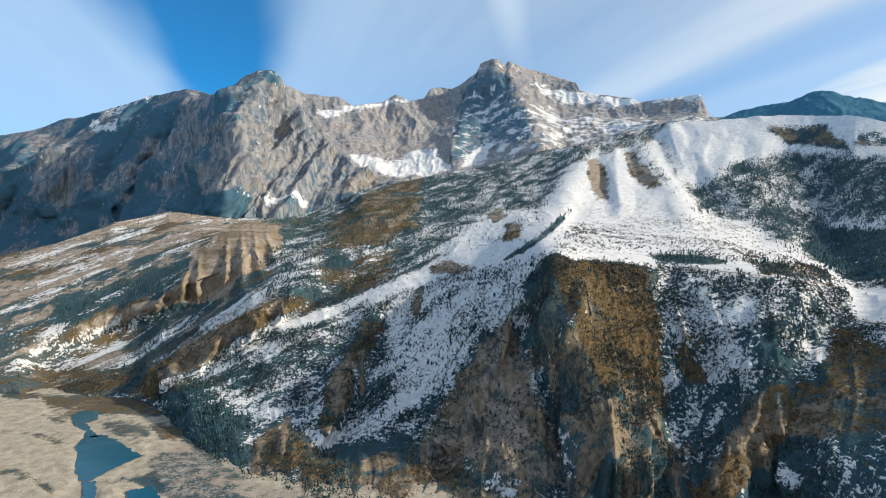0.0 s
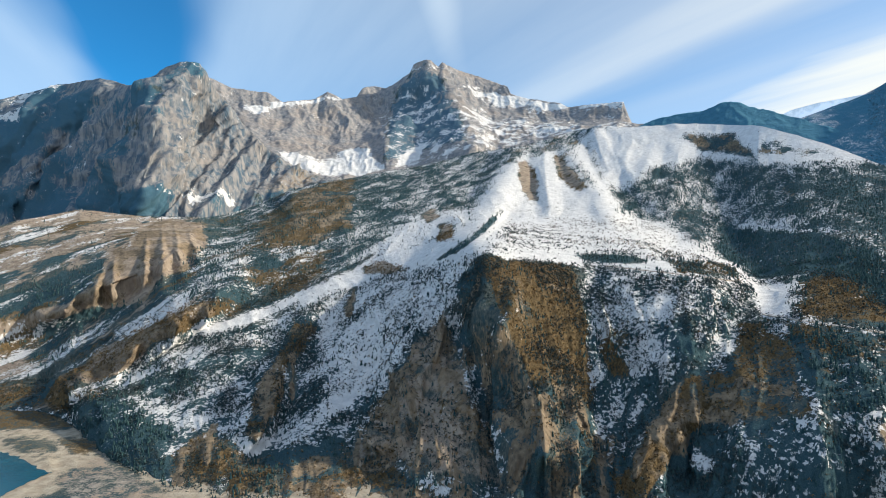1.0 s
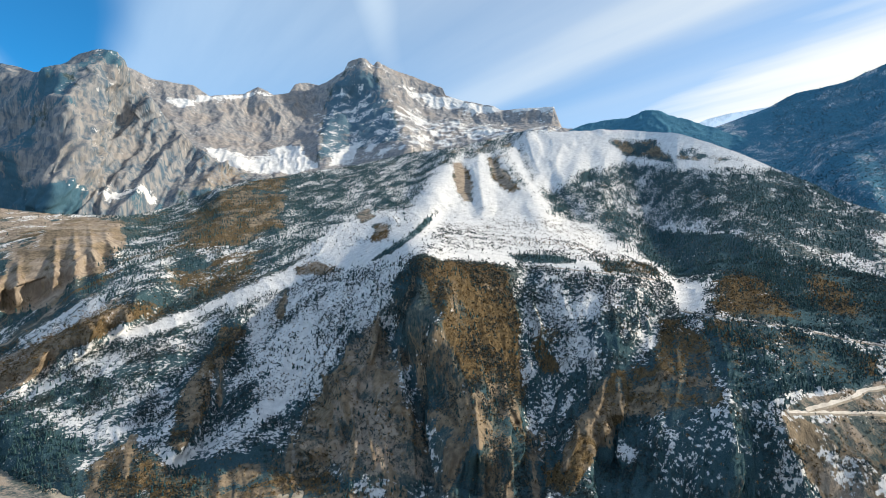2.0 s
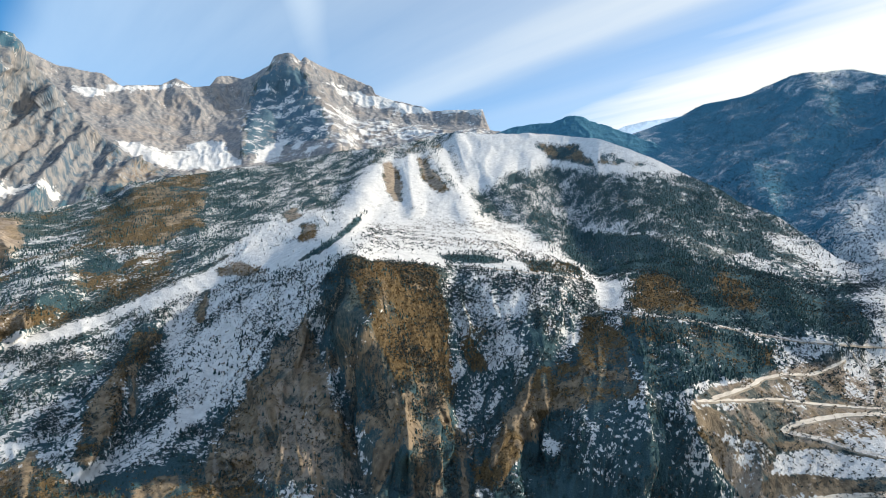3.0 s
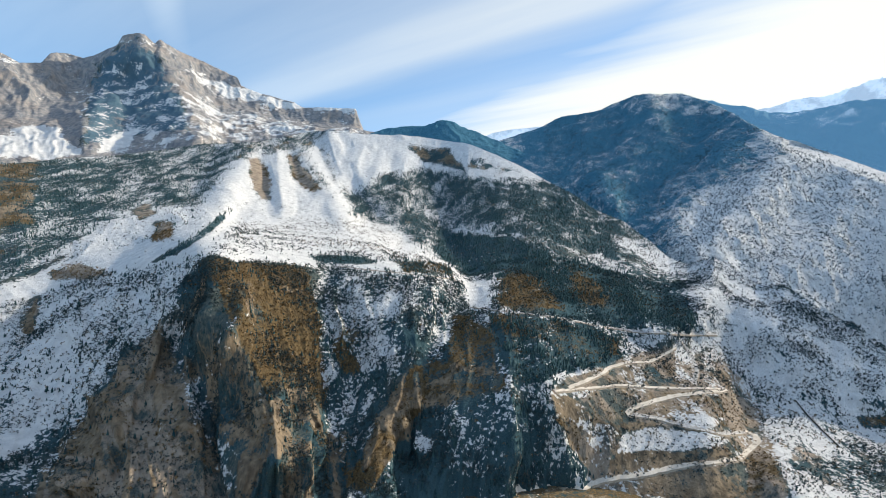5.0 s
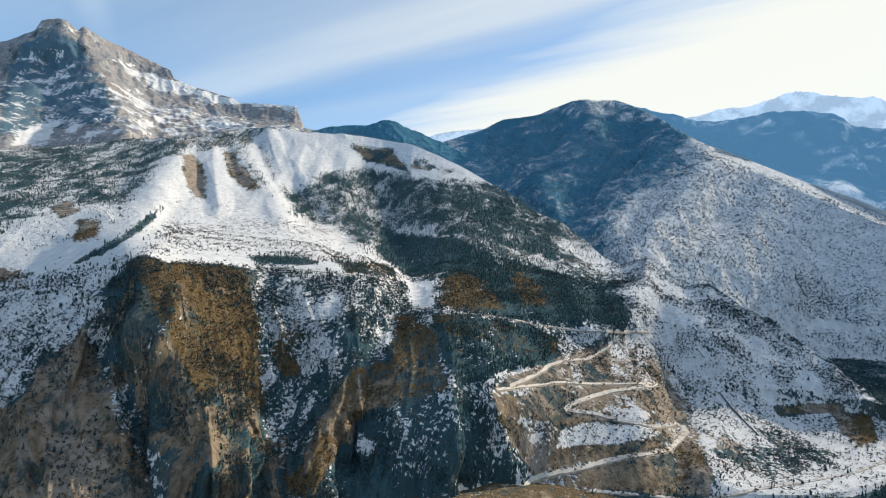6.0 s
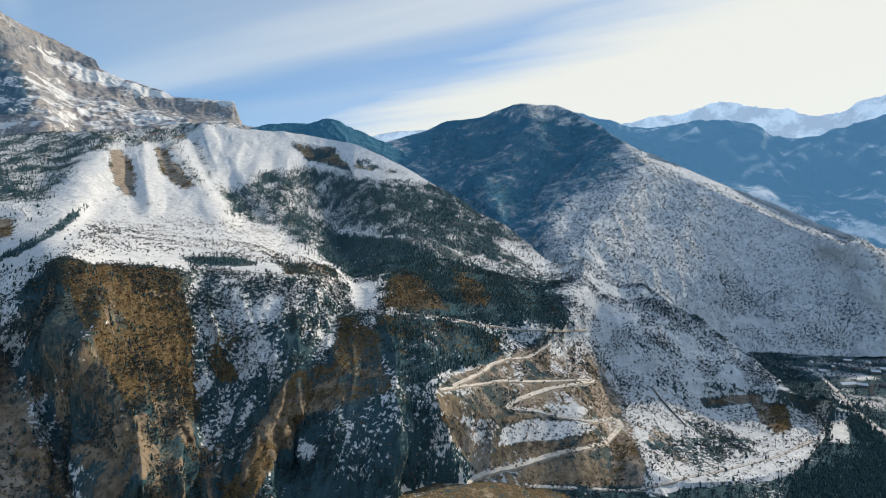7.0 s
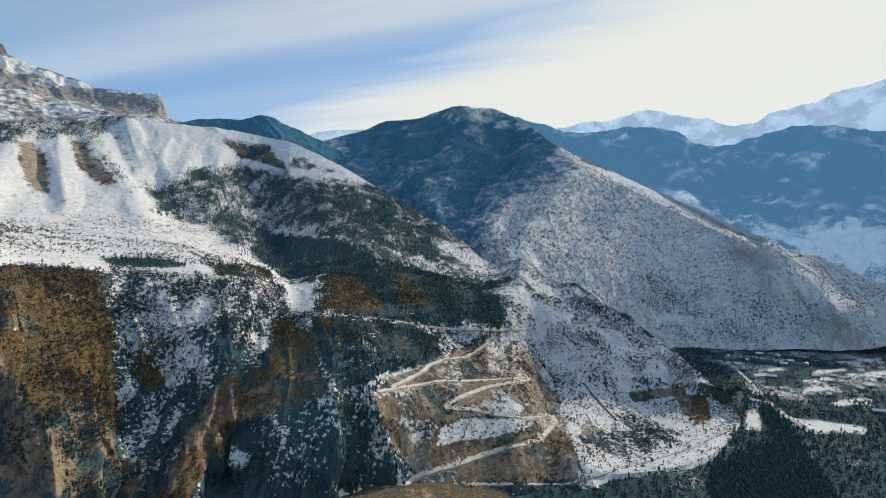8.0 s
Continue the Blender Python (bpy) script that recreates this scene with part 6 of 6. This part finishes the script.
def part(name, bm, mat, parent, label=""):
    bmesh.ops.recalc_face_normals(bm, faces=bm.faces)
    mesh = bpy.data.meshes.new(name)
    bm.to_mesh(mesh)
    bm.free()
    mesh.materials.append(mat)
    ob = new(name, mesh)
    ob.parent = parent
    return tagged(ob, label)


def box(bm, x0, y0, z0, x1, y1, z1):
    g = bmesh.ops.create_cube(bm, size=1.0)["verts"]
    bmesh.ops.scale(bm, verts=g, vec=(x1 - x0, y1 - y0, z1 - z0))
    bmesh.ops.translate(bm, verts=g, vec=((x0 + x1) / 2, (y0 + y1) / 2, (z0 + z1) / 2))
    return g


def prism(bm, length, half, low, high, thick):
    """A gable roof along x, with thickness at its eaves."""
    ring = [(-half, low), (0, high), (half, low), (half, low - thick), (0, high - thick), (-half, low - thick)]
    a = [bm.verts.new((-length / 2, y, z)) for y, z in ring]
    b = [bm.verts.new((length / 2, y, z)) for y, z in ring]
    for i in range(6):
        j = (i + 1) % 6
        bm.faces.new((a[i], a[j], b[j], b[i]))
    for r in (a, b):
        bm.faces.new((r[0], r[1], r[4], r[5]))
        bm.faces.new((r[1], r[2], r[3], r[4]))


def house(spot, turn, length, wide, high, walls, roof, label, chimney=True):
    ob = new("house")
    ob.matrix_world = pose(*spot, 0, 0, turn)
    tagged(ob, label, "house", "village houses")
    bm = bmesh.new()
    box(bm, -length / 2, -wide / 2, -1.5, length / 2, wide / 2, high)
    for sx in (-1, 1):
        x = sx * length / 2
        tri = [bm.verts.new((x, -wide / 2, high)), bm.verts.new((x, wide / 2, high)), bm.verts.new((x, 0, high + wide * 0.32))]
        bm.faces.new(tri)
    part("wall", bm, walls, ob)
    bm = bmesh.new()
    prism(bm, length + 1.0, wide / 2 + 0.7, high - 0.25, high + wide * 0.32 + 0.35, 0.35)
    part("roof", bm, roof, ob)
    if chimney:
        bm = bmesh.new()
        box(bm, length * 0.2, -0.5, high + 0.5, length * 0.2 + 0.8, 0.4, high + wide * 0.32 + 1.3)
        part("chimney", bm, STONE, ob)
    bays = max(2, int(length / 4))
    for side in (-1, 1):
        for i in range(bays):
            x = -length / 2 + (i + 0.5) * length / bays
            bm = bmesh.new()
            y = side * wide / 2
            box(bm, x - 0.6, y - 0.05, high * 0.35, x + 0.6, y + 0.05, high * 0.75)
            part("window", bm, PANE, ob)
    return ob


dice = random.Random(12)
for a, e in [(79.5, -8.3), (80.6, -8.5), (82.0, -8.3), (80.4, -9.6), (81.3, -10.2), (82.1, -9.8), (83.0, -9.1), (83.7, -9.7), (84.4, -9.2), (84.9, -9.8), (85.4, -9.5), (84.0, -11.0), (85.4, -10.8), (85.7, -10.0), (86.5, -9.7), (87.2, -10.6), (88.3, -9.4), (88.4, -10.4), (89.3, -9.3), (90.3, -9.8), (89.4, -11.3), (90.4, -11.2), (91.2, -9.3), (91.6, -10.2), (88.3, -12.0), (86.8, -12.2), (91.5, -12.8), (90.9, -11.7), (88.8, -13.3), (87.4, -8.7), (88.2, -8.3)]:
    spot = ground_at(a, e, -0.5)
    snowy = dice.random() < 0.72
    stone = dice.random() < 0.55
    house(spot, dice.choice((0, 90)) + dice.uniform(-25, 25) + 20, dice.uniform(12, 21), dice.uniform(8.5, 12), dice.uniform(4.0, 7.0), STONE if stone else PALE, ROOF_SNOW if snowy else ROOF_TIN,
          ("brown stone" if stone else "pale plastered") + " village house under a " + ("snowy gable roof" if snowy else "dark tin gable roof"))
a, e = [(83.0, -11.1)][0]
house(ground_at(a, e, -0.5), -35, 38, 12, 5.5, PALE, ROOF_SNOW, "long pale village barn under a snowy roof", False)
a, e = [(84.6, -11.5)][0]
tower = new("stone_tower")
tower.matrix_world = pose(*ground_at(a, e, -0.5), 0, 0, 20)
tagged(tower, "tall square brown stone tower among village houses", "tower")
bm = bmesh.new()
g = box(bm, -4, -4, -1.5, 4, 4, 20)
for vert in bm.verts:
    if vert.co.z > 0:
        vert.co.x *= 0.8
        vert.co.y *= 0.8
part("shaft", bm, STONE, tower)
bm = bmesh.new()
c = bmesh.ops.create_cone(bm, cap_ends=True, segments=4, radius1=5.0, radius2=0.4, depth=4)["verts"]
bmesh.ops.rotate(bm, verts=c, cent=(0, 0, 0), matrix=Matrix.Rotation(radians(45), 3, "Z"))
bmesh.ops.translate(bm, verts=c, vec=(0, 0, 22))
part("roof", bm, STONE, tower)

# the mountains that close the valley behind the lookout
around = Slope((104, 310), 1.0, [
    [(104, -12, 1250), (310, -12, 1250)],
    [(104, 2, 2400), (150, 1, 2100), (200, 2, 1900), (260, 2, 2100), (310, 2, 2000)],
    [(104, 14, 4300), (125, 11, 3600), (150, 13, 3300), (200, 12, 3000), (260, 13, 3200), (310, 13, 3200)],
], (12, 14), sharp=False)
around.lay(wood=0.7, snow=0.45, rock=0.3)
around.roughen([(330, 60, True)])
tagged(around.build("mountains_around", HAZED_COVER, 400), "snowy wooded mountains closing the valley", "mountain range", kind="structure")

# dry-stone wall across the terrace
m = ground_material("wall_stone", (0.05, 0.06, 0.06), (0.16, 0.15, 0.13), 2.0)
wall_line = [(67.4, -13.0), (68.3, -14.1), (69.4, -15.2), (70.6, -16.3)]
spots = [massif.at(a, e) for a, e in wall_line]
field_wall = new("field_wall")
field_wall.matrix_world = pose(*spots[0])
tagged(field_wall, "dark dry-stone wall across the snowy terrace", "wall")
dice = random.Random(5)
for p, q in zip(spots[:-1], spots[1:]):
    count = max(2, int((q - p).length / 2.2))
    for i in range(count):
        c = p.lerp(q, (i + 0.5) / count) - spots[0]
        bm = bmesh.new()
        g = bmesh.ops.create_icosphere(bm, subdivisions=1, radius=1.0)["verts"]
        for vert in g:
            vert.co = Vector((vert.co.x * 1.5, vert.co.y * 1.1, vert.co.z * 1.3)) * dice.uniform(0.8, 1.2)
        bmesh.ops.translate(bm, verts=g, vec=c + Vector((0, 0, 0.8)))
        part("stone", bm, m, field_wall)
